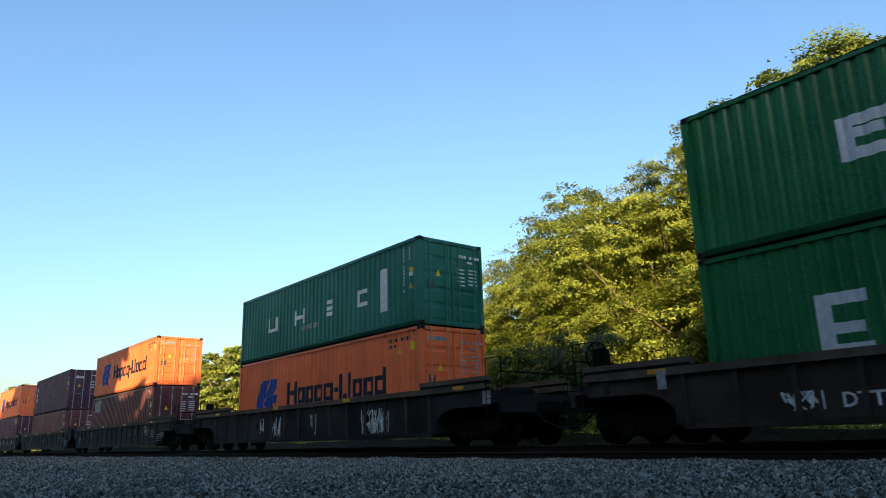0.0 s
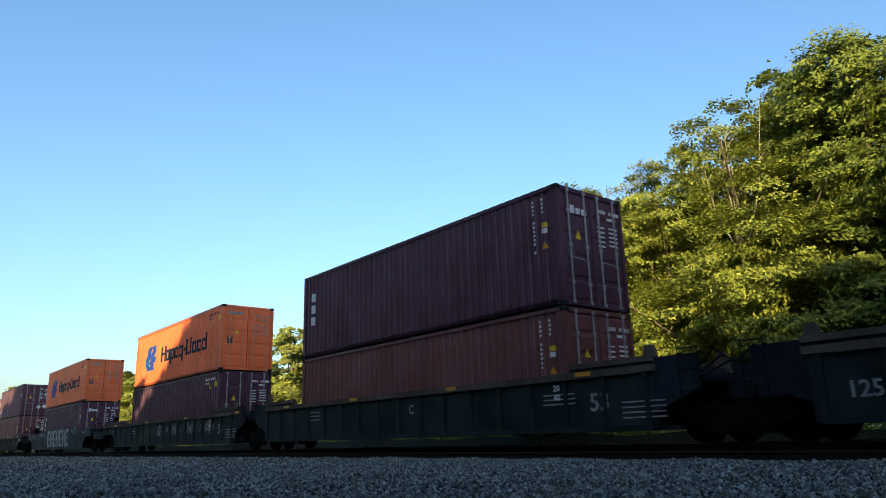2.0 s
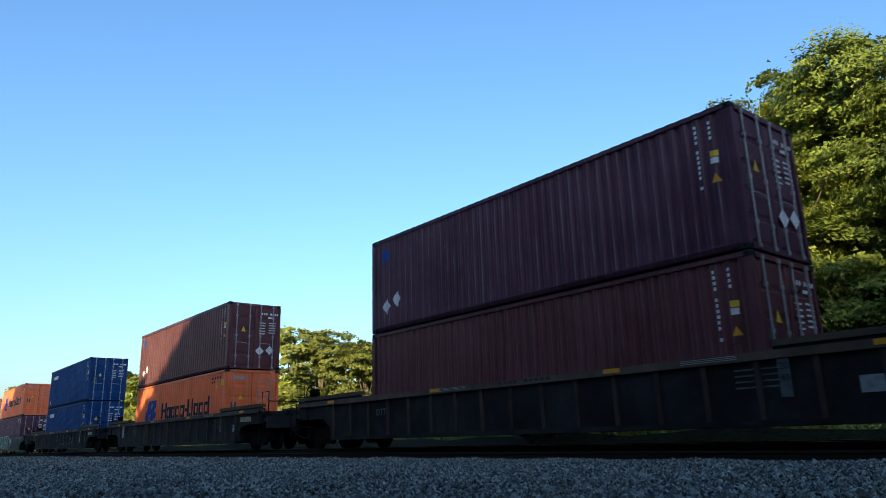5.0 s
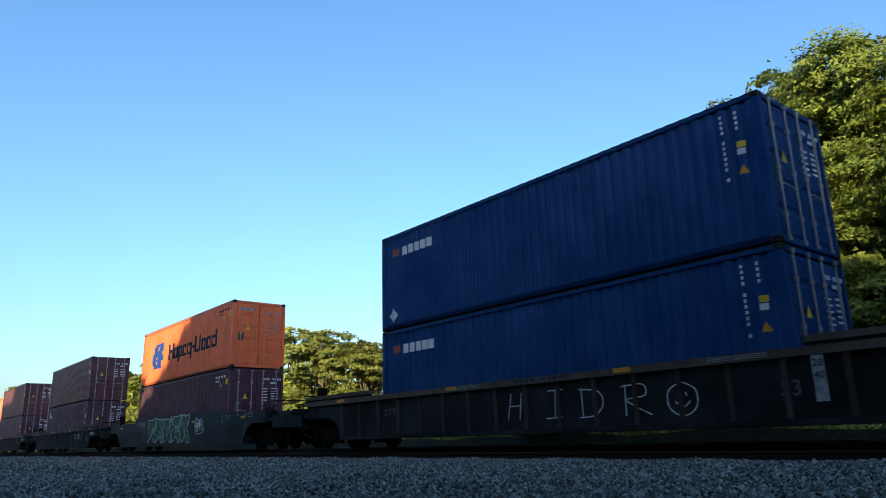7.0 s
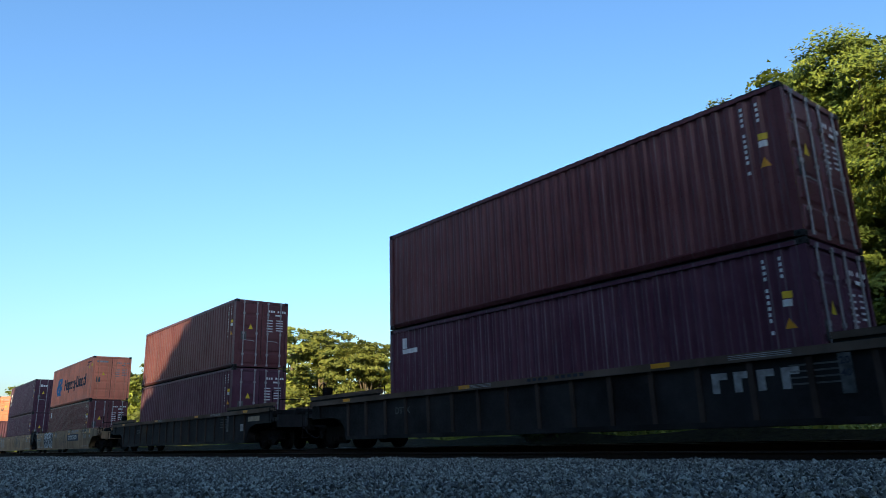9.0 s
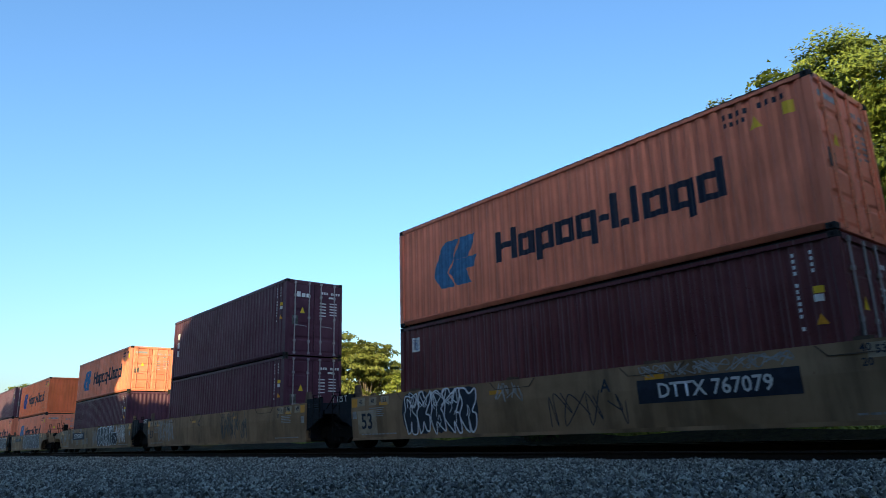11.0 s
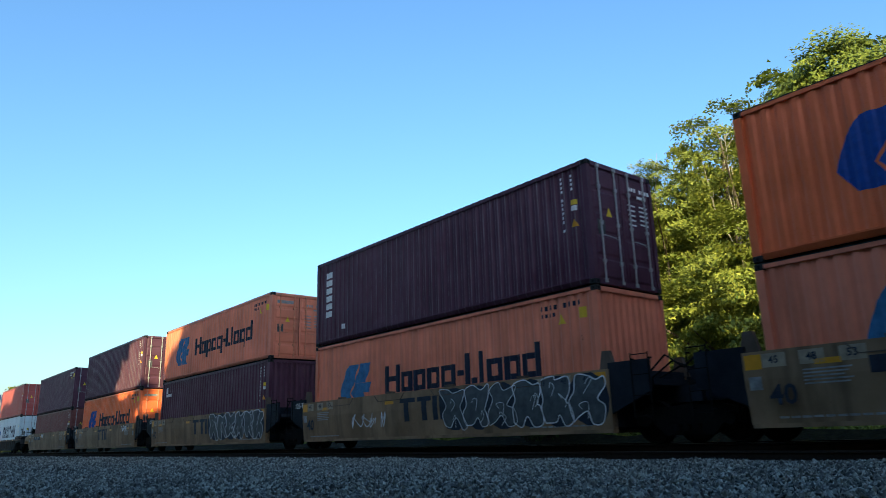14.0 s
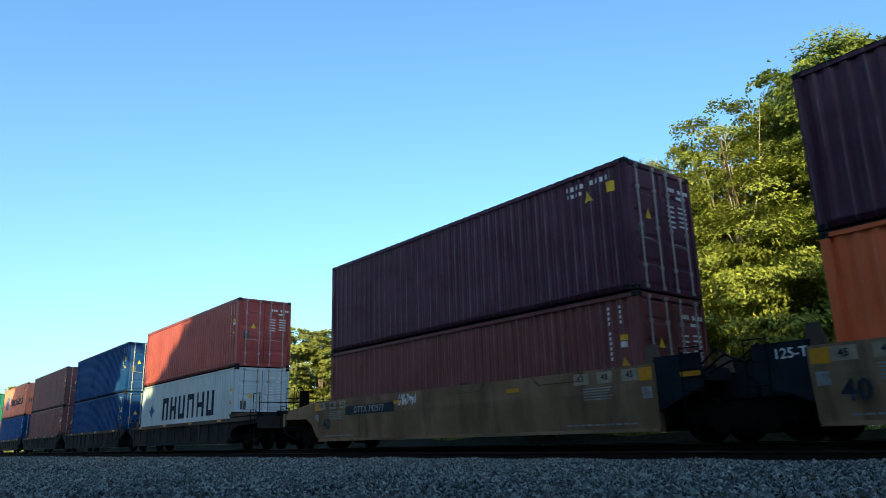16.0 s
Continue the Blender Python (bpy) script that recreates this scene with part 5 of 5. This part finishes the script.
L_OR = "orange shipping container with a navy name and blue emblem"
L_ORL = "orange shipping container low in the well of its car"
L_MA = "dark maroon shipping container with white code characters"
L_PU = "dark purple-brown corrugated shipping container"
L_BR = "faded brown-red corrugated shipping container"
R_, S_, Y_, L_ = "ribbed", "smooth", "yellow", "low"
LR = "sooty black well car with ribbed sides"
LG = "dark green three-unit well car with ribbed sides"
LC = "grey smooth-sided well car with graffiti"
LY = "dirty yellow articulated well car with graffiti"
TRAIN = [
    (5.17, ("green shipping container with huge white signs", GREEN, HC, True, "big_signs", 3), ("green shipping container with huge white signs", GREEN, HC, True, "big_signs_high", 3), (R_, CAR_RUST, 11.5, 10.3, False, False, "rust-brown well car with ribbed sides", 1)),
    (-15.69, (L_ORL, ORANGE, HC, True, "line", 3), ("teal-green shipping container with large white signs", TEAL, STD, True, "four_signs", 1), (R_, CAR_BLACK, 10.5, 11.5, False, False, LR + " and white scrawls", 2)),
    (-38.75, (L_MA, MAROON, HC, True, "yellow_badge", 2), (L_OR, ORANGE, STD, True, "line", 0), (R_, CAR_GREEN, 11.5, 9.84, False, True, LG, 3)),
    (-58.43, (L_BR, BROWN, STD, True, "", 1), (L_PU, PURPLE, HC, True, "column_three", 2), (R_, CAR_GREEN, 9.84, 9.83, True, True, LG, 4)),
    (-78.09, (L_PU, PURPLE, HC, True, "top_row", 3), (L_OR, ORANGE, HC, True, "line", 3), (R_, CAR_GREEN, 9.83, 11.9, True, False, LG, 5)),
    (-101.77, (L_PU, PURPLE, HC, True, "column_three", 0), (L_OR, ORANGE, HC, True, "line", 6), (S_, CAR_GREY, 11.78, 11.8, False, False, LC, 6)),
    (-125.37, (L_MA, MAROON, HC, True, "", 1), (L_PU, PURPLE, HC, True, "hazard", 1), (R_, CAR_BLACK, 11.8, 11.7, False, False, LR, 7)),
    (-148.75, (L_ORL, ORANGE, HC, True, "line", 9), (L_MA, MAROON, HC, True, "hazard", 2), (R_, CAR_BLACK, 11.68, 11.7, False, False, LR, 8)),
    (-172.16, ("deep blue corrugated shipping container", BLUE, HC, True, "blue_lessor", 3), ("deep blue corrugated shipping container", BLUE, HC, True, "blue_lessor", 3), (R_, CAR_BLACK, 11.7, 11.74, False, False, LR + " and white scrawls", 9)),
    (-195.63, (L_PU, PURPLE, HC, True, "top_row", 2), (L_OR, ORANGE, HC, True, "line", 12), (S_, CAR_GREY, 11.74, 11.72, False, False, LC, 10)),
    (-219.07, (L_PU, PURPLE, HC, True, "ring_badge", 1), (L_MA, MAROON, HC, True, "", 0), (R_, CAR_BLACK, 11.72, 11.8, False, False, LR, 11)),
    (-242.68, (L_PU, PURPLE, HC, True, "", 3), (L_MA, MAROON, HC, True, "", 2), (R_, CAR_BLACK, 11.8, 11.66, False, False, LR, 12)),
    (-266.00, (L_MA, MAROON, HC, True, "square_badge", 3), (L_OR, ORANGE_OLD, HC, True, "line", 1), (Y_, CAR_YELLOW, 11.66, 9.75, False, True, LY, 13)),
    (-285.50, (L_PU, PURPLE, HC, True, "", 1), (L_PU, PURPLE, HC, True, "column_three", 2), (Y_, CAR_YELLOW, 9.75, 9.72, True, True, LY, 14)),
    (-304.95, (L_PU, PURPLE, HC, False, "", 0), (L_OR, ORANGE_OLD, STD, True, "line", 4), (Y_, CAR_YELLOW, 9.72, 11.6, True, False, LY, 15)),
    (-327.04, (L_ORL, ORANGE_OLD, STD, True, "line", 7), (L_OR, ORANGE, HC, False, "line", 15), (Y_, CAR_YELLOW, 10.45, 7.85, False, True, LY, 16)),
    (-342.73, (L_ORL, ORANGE_OLD, HC, False, "line", 10), (L_PU, PURPLE, HC, True, "column_six", 3), (Y_, CAR_YELLOW, 7.85, 7.86, True, True, LY, 17)),
    (-358.46, (L_PU, PURPLE, HC, False, "ring_badge", 2), (L_OR, ORANGE_OLD, STD, True, "line", 13), (Y_, CAR_YELLOW, 7.87, 7.93, True, True, LY, 18)),
    (-374.32, (L_ORL, ORANGE, HC, True, "line", 18), (L_PU, PURPLE, HC, True, "", 1), (Y_, CAR_YELLOW, 7.93, 7.91, True, True, LY, 19)),
    (-390.15, (L_BR, BROWN, STD, True, "", 0), (L_PU, PURPLE, HC, True, "top_row", 2), (Y_, CAR_YELLOW, 7.92, 10.0, True, False, LY, 20)),
    (-410.06, ("pale grey shipping container with large dark signs", PALE, HC, True, "seven_signs", 3), ("red shipping container with white code characters", RED, HC, True, "", 1), (L_, CAR_BLACK, 9.9, 7.86, False, True, LR, 21)),
    (-425.79, ("deep blue corrugated shipping container", BLUE, HC, True, "", 0), ("deep blue corrugated shipping container", BLUE, HC, True, "", 2), (L_, CAR_BLACK, 7.87, 7.75, True, True, LR, 22)),
    (-441.3, (L_BR, BROWN, HC, True, "", 3), (L_BR, BROWN, HC, True, "", 1), (L_, CAR_BLACK, 7.76, 7.83, True, True, LR, 23)),
    (-456.9, ("deep blue corrugated shipping container", BLUE, HC, True, "", 0), (L_OR, ORANGE_OLD, HC, True, "line", 16), (L_, CAR_BLACK, 7.83, 7.85, True, True, LR, 24)),
    (-472.6, (L_MA, MAROON, HC, True, "", 2), ("teal-green shipping container with white code characters", TEAL, HC, True, "", 1), (L_, CAR_BLACK, 7.85, 9.9, True, False, LR, 25)),
]
CARS = [stack(*row) for row in TRAIN]


def dress(i):
    return CARS[i]


# ---- markings and graffiti on the cars ----
def load_limits(car, pl, mat_, x=6.2, z=1.34):
    """The row of length marks along the top edge near the leading end."""
    for k, n in enumerate(("40", "45", "48", "53")):
        words(car, n, 0.17, x + 0.75 * k, z, mat_, pl)
    words(car, "20", 0.17, x, z - 0.22, mat_, pl)
    blocks(car, [(x + 0.25 + 0.75 * k, x + 0.62 + 0.75 * k, z + 0.03 - 0.07 * j, z + 0.05 - 0.07 * j) for k in (0, 3) for j in range(3)], mat_, pl, "stencil", "small stencilled lines as bars")


car, pl = dress(0)
words(car, "DTTX", 0.32, -3.4, 0.62, WHITE, pl)
scrawl(car, -4.75, -4.1, 0.5, 0.8, CHALK, 3, 5, pl, 0.025)
blocks(car, [(-7.05, -6.85, 1.0, 1.36)], FAINT, lambda z: -HALF_CAR - 0.016, "sticker", "pale sticker")
car, pl = dress(1)
for x0, x1, n, sd in ((-3.6, -3.25, 3, 1), (-2.6, -1.9, 5, 2), (0.3, 0.65, 3, 3), (3.4, 4.8, 10, 4)):
    scrawl(car, x0, x1, 0.42, 1.12, CHALK, sd, n, pl, 0.02)
for x in (-3.75, 3.7):
    # black disc painted as the shade inside a drain hole
    part("side_hole", turned(bmesh.new(), [(-0.004, 0.12), (0.0, 0.12)], (x, pl(0), 0.85), "y", 16), SEAL_AND_HOLE, car, "black disc painted as the shade in a drain hole")
blocks(car, [(8.8, 9.1, 1.0, 1.32)], FAINT, pl, "stencil", "white stencilled panel")
for i, ch in ((2, "B"), (3, "C"), (4, "A")):
    car, pl = dress(i)
    words(car, ch, 0.34, 0.6, 1.0, FAINT, pl)
    words(car, "53", 0.52, 7.05, 0.84, FAINT, pl, "faded white number 53")
    blocks(car, [(5.5, 6.4, 1.05 - 0.1 * k, 1.08 - 0.1 * k) for k in range(3)] + [(7.6, 8.6, 0.8 - 0.1 * k, 0.83 - 0.1 * k) for k in range(4)] + [(-5.2, -4.4, 1.15 - 0.12 * k, 1.18 - 0.12 * k) for k in range(3)], FAINT, pl, "stencil", "small stencilled lines as bars")
    words(car, "20", 0.19, 5.9, 1.2, WHITE, pl)
    words(car, "40", 0.19, 5.9, 1.0, WHITE, pl)
car, pl = dress(2)
words(car, "1251", 0.36, -7.5, 0.77, FAINT, pl)
words(car, "1251", 0.3, 8.6, 0.77, FAINT, pl)
blocks(car, [(2.6, 3.5, 0.86, 0.94), (2.85, 3.45, 1.1, 1.16), (3.75, 3.95, 0.9, 1.16), (4.2, 4.4, 0.9, 1.16), (3.6, 4.5, 0.84, 0.88)], WORN, pl, "railroad_sign", "faded railroad initials as bars")
car, pl = dress(4)
for k in range(8):
    scrawl(car, -2.0 + 1.05 * k, -1.35 + 1.05 * k, 0.72, 1.28, FAINT if k % 2 else WORN, 60 + k, 5, pl, 0.022)
car, pl = dress(5)
words(car, "CP 527414", 0.34, -4.43, 1.32, FAINT, pl)
for k in range(7):
    x = -2.6 + 0.98 * k
    blocks(car, [(x, x + 0.3, 0.4, 1.6), (x + 0.3, x + 0.84, 1.38, 1.6), (x + 0.3, x + 0.84, 0.42, 0.64), (x + 0.36, x + 0.78, 0.9, 1.06)] if k % 2 == 0 else [(x, x + 0.28, 0.42, 1.58), (x + 0.6, x + 0.86, 0.42, 1.58), (x + 0.28, x + 0.6, 0.9, 1.1)], SPRAY_SILVER, pl, "graffiti", "tall silver sprayed blocks")
scrawl(car, -2.7, 4.3, 0.38, 1.6, FAINT, 55, 14, lambda z: pl(z) - 0.003, 0.018)
chalked(car, (("A", 4.95, 1.22, 0.36, 0.42), ("R", 5.3, 1.24, 0.32, 0.4), ("E", 5.62, 1.26, 0.3, 0.38), ("A", 5.9, 1.24, 0.34, 0.42)), CHALK, pl)
load_limits(car, pl, FAINT)
for i in (6, 7, 10, 11):
    car, pl = dress(i)
    words(car, "DTTX", 0.26, -5.2, 1.0, WORN, pl)
    blocks(car, [(5.6, 6.4, 1.2 - 0.1 * k, 1.23 - 0.1 * k) for k in range(4)], WORN, pl, "stencil", "small stencilled lines as bars")
    blocks(car, [(6.4, 6.6, 0.72, 1.34)], WORN, lambda z: -HALF_CAR - 0.006, "sticker", "pale panel on a rib")
for i in (6, 7, 8, 10, 11):
    car, pl = dress(i)
    proud = lambda z: -HALF_CAR - 0.010
    words(car, "20", 0.16, 6.5, 1.22, SPRAY_DARK, proud)
    words(car, "40", 0.16, 6.5, 1.03, SPRAY_DARK, proud)
    flange = lambda z: -HALF_CAR - 0.004
    blocks(car, [(-0.3 + 0.17 * k, -0.19 + 0.17 * k, 1.41, 1.475) for k in range(10) if k != 4], SPRAY_DARK, flange, "stencil", "row of dark number bars on the chord")
    for x0 in (-2.6, 4.6):
        blocks(car, [(x0, x0 + 1.1, 1.462 - 0.03 * k, 1.474 - 0.03 * k) for k in range(3)], FAINT, flange, "stencil", "fine pale stencilled lines on the chord")
    blocks(car, [(7.6, 7.95, 0.72, 0.98)], FAINT, pl, "sticker", "small white sticker")
    blocks(car, [(8.3, 9.3, 1.06, 1.24)], PATCH, pl, "stencil", "rubbed pale patch at the car's end")
car, pl = dress(7)
blocks(car, [(-7.3, -7.0, 0.75, 1.36)], FAINT, lambda z: -HALF_CAR - 0.006, "sticker", "pale panel on a rib")
car, pl = dress(10)
for k in range(4):
    blocks(car, [(4.2 + 0.42 * k, 4.34 + 0.42 * k, 0.85, 1.2), (4.34 + 0.42 * k, 4.5 + 0.42 * k, 1.08, 1.2)], FAINT, pl, "graffiti", "sprayed blocks")
car, pl = dress(8)
words(car, "DTTX", 0.28, -5.3, 0.97, WORN, pl)
chalked(car, (("H", -0.62, 0.6, 0.62, 0.58), ("I", 0.55, 0.58, 0.72, 0.6), ("D", 1.52, 0.55, 0.85, 0.62), ("R", 2.62, 0.55, 0.85, 0.62), ("O", 3.66, 0.5, 0.8, 0.62)), CHALK, pl)
words(car, "53", 0.36, 6.0, 0.85, WORN, pl)
blocks(car, [(6.4, 6.6, 0.62, 1.36)], FAINT, lambda z: -HALF_CAR - 0.006, "sticker", "pale panel on a rib")
car, pl = dress(9)
words(car, "CP 527467", 0.3, -4.44, 1.34, FAINT, pl)
piece(car, -3.3, 2.5, 0.4, 1.6, SPRAY_GREEN, CHALK, 9, 5, pl, 0.05)
scrawl(car, 3.15, 4.1, 0.8, 1.4, CHALK, 10, 6, pl, 0.03)
ribbon_bm = bmesh.new()
ribbon(ribbon_bm, [(3.1, 0.82), (3.4, 0.72), (4.1, 0.78), (4.15, 1.0)], 0.028, pl)
part("graffiti", ribbon_bm, CHALK, car, "sprayed underline")
load_limits(car, pl, FAINT)
for i in (12, 14):
    car, pl = dress(i)
    x, s_, z = ((3.7, 0.38, 0.97) if i == 12 else (-3.2, 0.38, 1.02))
    blocks(car, [(x - 1.58, x + 1.58, z - 0.21, z + 0.23)], SPRAY_DARK, pl, "number_field", "dark blue number field")
    ob = words(car, "DTTX 767079", s_, x, z, WHITE, lambda q: pl(q) - 0.006)
    ob.rotation_euler = (0, 0, 0)
    if z < 1.0:
        ob.rotation_euler = (math.atan2(0.07, 0.73), 0, 0)
        ob.location.y = pl(z) - 0.008
# what each yellow well carries at its two ends: amber plates, length marks, notices, a line of small print
for i in range(12, 20):
    car, pl = dress(i)
    f, b = TRAIN[i][3][2] - 1.45, TRAIN[i][3][3] - 1.45
    for e, end, joined in ((1, f, TRAIN[i][3][4]), (-1, b, TRAIN[i][3][5])):
        if not joined:
            end -= 1.9
        xa = sorted((e * (end - 0.04), e * (end - 0.34)))
        blocks(car, [(xa[0], xa[1], 1.20, 1.45)], AMBER, pl, "reflector", "amber end plate")
        blocks(car, [(xa[0] + 0.04, xa[1] - 0.04, 0.86, 1.08)], FAINT, pl, "sticker", "pale sticker")
        for k, n in enumerate(("45", "48", "53")):
            x = e * (end - (0.55 + 0.62 * k))
            blocks(car, [(x - 0.2, x + 0.2, 1.22, 1.45)], PATCH, pl, "stencil", "pale patch behind a length mark")
            words(car, n, 0.17, x, 1.335, SPRAY_DARK, lambda q: pl(q) - 0.006)
        x0 = min(e * (end - 1.0), e * (end - 1.75))
        blocks(car, [(x0, x0 + 0.75 - 0.06 * (k % 3), 1.12 - 0.055 * k, 1.145 - 0.055 * k) for k in range(5)], FAINT, pl, "stencil", "small stencilled lines as bars")
        x0 = min(e * (end - 0.5), e * (end - 2.3))
        blocks(car, [(x0 + 0.18 * k, x0 + 0.18 * k + 0.15, 0.385, 0.42) for k in range(10)], FAINT, pl, "stencil", "line of small white print as bars")
for i in (12, 13, 14):
    load_limits(dress(i)[0], dress(i)[1], SPRAY_DARK, 6.3, 1.38)
car, pl = dress(12)
ob = words(car, "53", 0.62, -7.45, 0.75, SPRAY_DARK, lambda q: pl(q) - 0.006)
ob.rotation_euler = (math.atan2(0.07, 0.73), 0, 0)
blocks(car, [(-7.95, -6.95, 0.42, 1.08)], PATCH, pl, "number_field", "pale patch behind a number")
words(car, "125 T", 0.26, -8.95, 1.5, WHITE, lambda q: -1.446)
words(car, "A", 0.36, 1.35, 1.15, SPRAY_DARK, pl)
piece(car, -5.6, -2.6, 0.36, 1.46, SPRAY_DARK, CHALK, 21, 5, pl, 0.045, True)
scrawl(car, -5.4, -3.2, 1.05, 1.46, CHALK, 32, 7, lambda z: pl(z) - 0.012, 0.03)
scrawl(car, -1.9, -1.0, 1.0, 1.44, FAINT, 33, 5, pl, 0.03)
scrawl(car, -0.2, 1.9, 0.4, 1.1, SPRAY_DARK, 34, 4, pl, 0.025)
scrawl(car, 2.2, 5.2, 1.24, 1.46, FAINT, 22, 16, pl, 0.022)
car, pl = dress(13)
scrawl(car, -6.6, -4.4, 0.45, 1.45, FAINT, 23, 12, pl, 0.035)
scrawl(car, 1.0, 3.6, 0.45, 1.45, WORN, 24, 12, pl, 0.035)
words(car, "C", 0.32, -1.25, 1.15, SPRAY_DARK, pl)
words(car, "53", 0.5, -7.5, 0.8, SPRAY_DARK, lambda q: pl(q) - 0.05)
words(car, "125 T", 0.26, -8.95, 1.5, WHITE, lambda q: -1.446)
car, pl = dress(14)
words(car, "B", 0.34, -1.2, 1.16, SPRAY_DARK, pl)
for k, (x0, w, z0, n) in enumerate(((-7.95, 0.5, 0.6, 8), (-7.2, 0.6, 0.75, 7), (-6.5, 0.5, 0.5, 5), (-6.0, 0.45, 0.9, 8), (-5.2, 0.6, 0.62, 6), (-4.9, 0.5, 1.26, 5), (-3.9, 0.7, 0.5, 7), (-2.9, 0.6, 1.27, 5), (-2.2, 0.7, 0.5, 7), (-1.3, 0.6, 0.55, 8))):
    hatch = bmesh.new()
    for j in range(n):
        z = z0 + 0.045 * j
        ribbon(hatch, [(x0 + 0.03 * (j % 3), z), (x0 + 0.5 * w, z + 0.012), (x0 + w - 0.04 * ((j + k) % 3), z - 0.008)], 0.02, lambda q: bent_plane(q) - 0.008)
    part("graffiti", hatch, FAINT, car, "pale sprayed hatching")
words(car, "53", 0.42, -7.8, 0.8, SPRAY_DARK, lambda q: pl(q) - 0.05)
piece(car, 1.5, 5.0, 0.38, 1.46, SPRAY_GREY, CHALK, 25, 5, pl, 0.055)
piece(car, 4.7, 5.7, 0.42, 1.1, SPRAY_DARK, CHALK, 35, 1, lambda z: pl(z) - 0.012, 0.04)
scrawl(car, 0.3, 1.4, 0.4, 1.3, FAINT, 36, 7, pl, 0.025)
scrawl(car, 5.3, 7.2, 0.5, 1.45, CHALK, 26, 12, pl, 0.025)
for i in (15, 19):
    car, pl = dress(i)
    x = -3.1 if i == 15 else -3.4
    blocks(car, [(x - 1.3, x + 1.3, 1.0, 1.26)], SPRAY_DARK, pl, "number_field", "dark number field")
    words(car, "DTTX 742977", 0.27, x, 1.13, FAINT, lambda q: pl(q) - 0.006)
car, pl = dress(15)
words(car, "40", 0.46, -5.75, 0.75, SPRAY_DARK, lambda q: pl(q) - 0.05)
piece(car, -0.8, 6.1, 0.36, 1.48, SPRAY_GREY, CHALK, 27, 10, pl, 0.024)
scrawl(car, -0.7, 6.0, 0.4, 1.45, FAINT, 37, 22, lambda z: pl(z) - 0.012, 0.016)
for i in (16, 17, 18, 19):
    car, pl = dress(i)
    words(car, "40", 0.46, -5.8, 0.75, SPRAY_DARK, lambda q: pl(q) - 0.05)
    words(car, "125-T", 0.24, -6.75, 1.42, WHITE, lambda q: -1.446)
    if i != 19:
        blocks(car, [(-0.8, -0.1, 1.2, 1.32), (-0.62, -0.4, 0.7, 1.2), (0.0, 0.6, 1.2, 1.32), (0.18, 0.4, 0.7, 1.2), (0.66, 0.86, 0.7, 1.32), (0.95, 1.15, 0.7, 1.32)], SPRAY_DARK, pl, "company_sign", "dark faded company sign as bars")
car, pl = dress(16)
piece(car, 1.1, 6.3, 0.4, 1.47, SPRAY_GREY, CHALK, 28, 6, pl, 0.028)
scrawl(car, -3.3, -1.2, 0.6, 1.0, CHALK, 38, 4, pl, 0.03)
car, pl = dress(17)
piece(car, 1.2, 6.3, 0.42, 1.47, SPRAY_GREY, CHALK, 29, 6, pl, 0.028)
car, pl = dress(18)
scrawl(car, 4.1, 5.1, 1.1, 1.42, CHALK, 30, 7, pl, 0.028)
car, pl = dress(19)
scrawl(car, -1.9, -1.1, 1.15, 1.45, CHALK, 31, 5, pl, 0.028)


WHEEL = shared("wheelset_body", wheelset_mesh, STEEL)
for ax in WHEELSETS:
    ax.data = WHEEL


def motions():
    """The train rolls past at a steady speed, its wheels turning."""
    times = [0.5 * k for k in range(33)]
    for ob, x, z in GO:
        walk(ob, [(t, pose(x + run(t), TRACK_Y, z)) for t in times])
    for ax in WHEELSETS:
        walk(ax, [(k / 30, pose(*ax.location, 0, 84 * k, 0)) for k in range(481)])


motions()
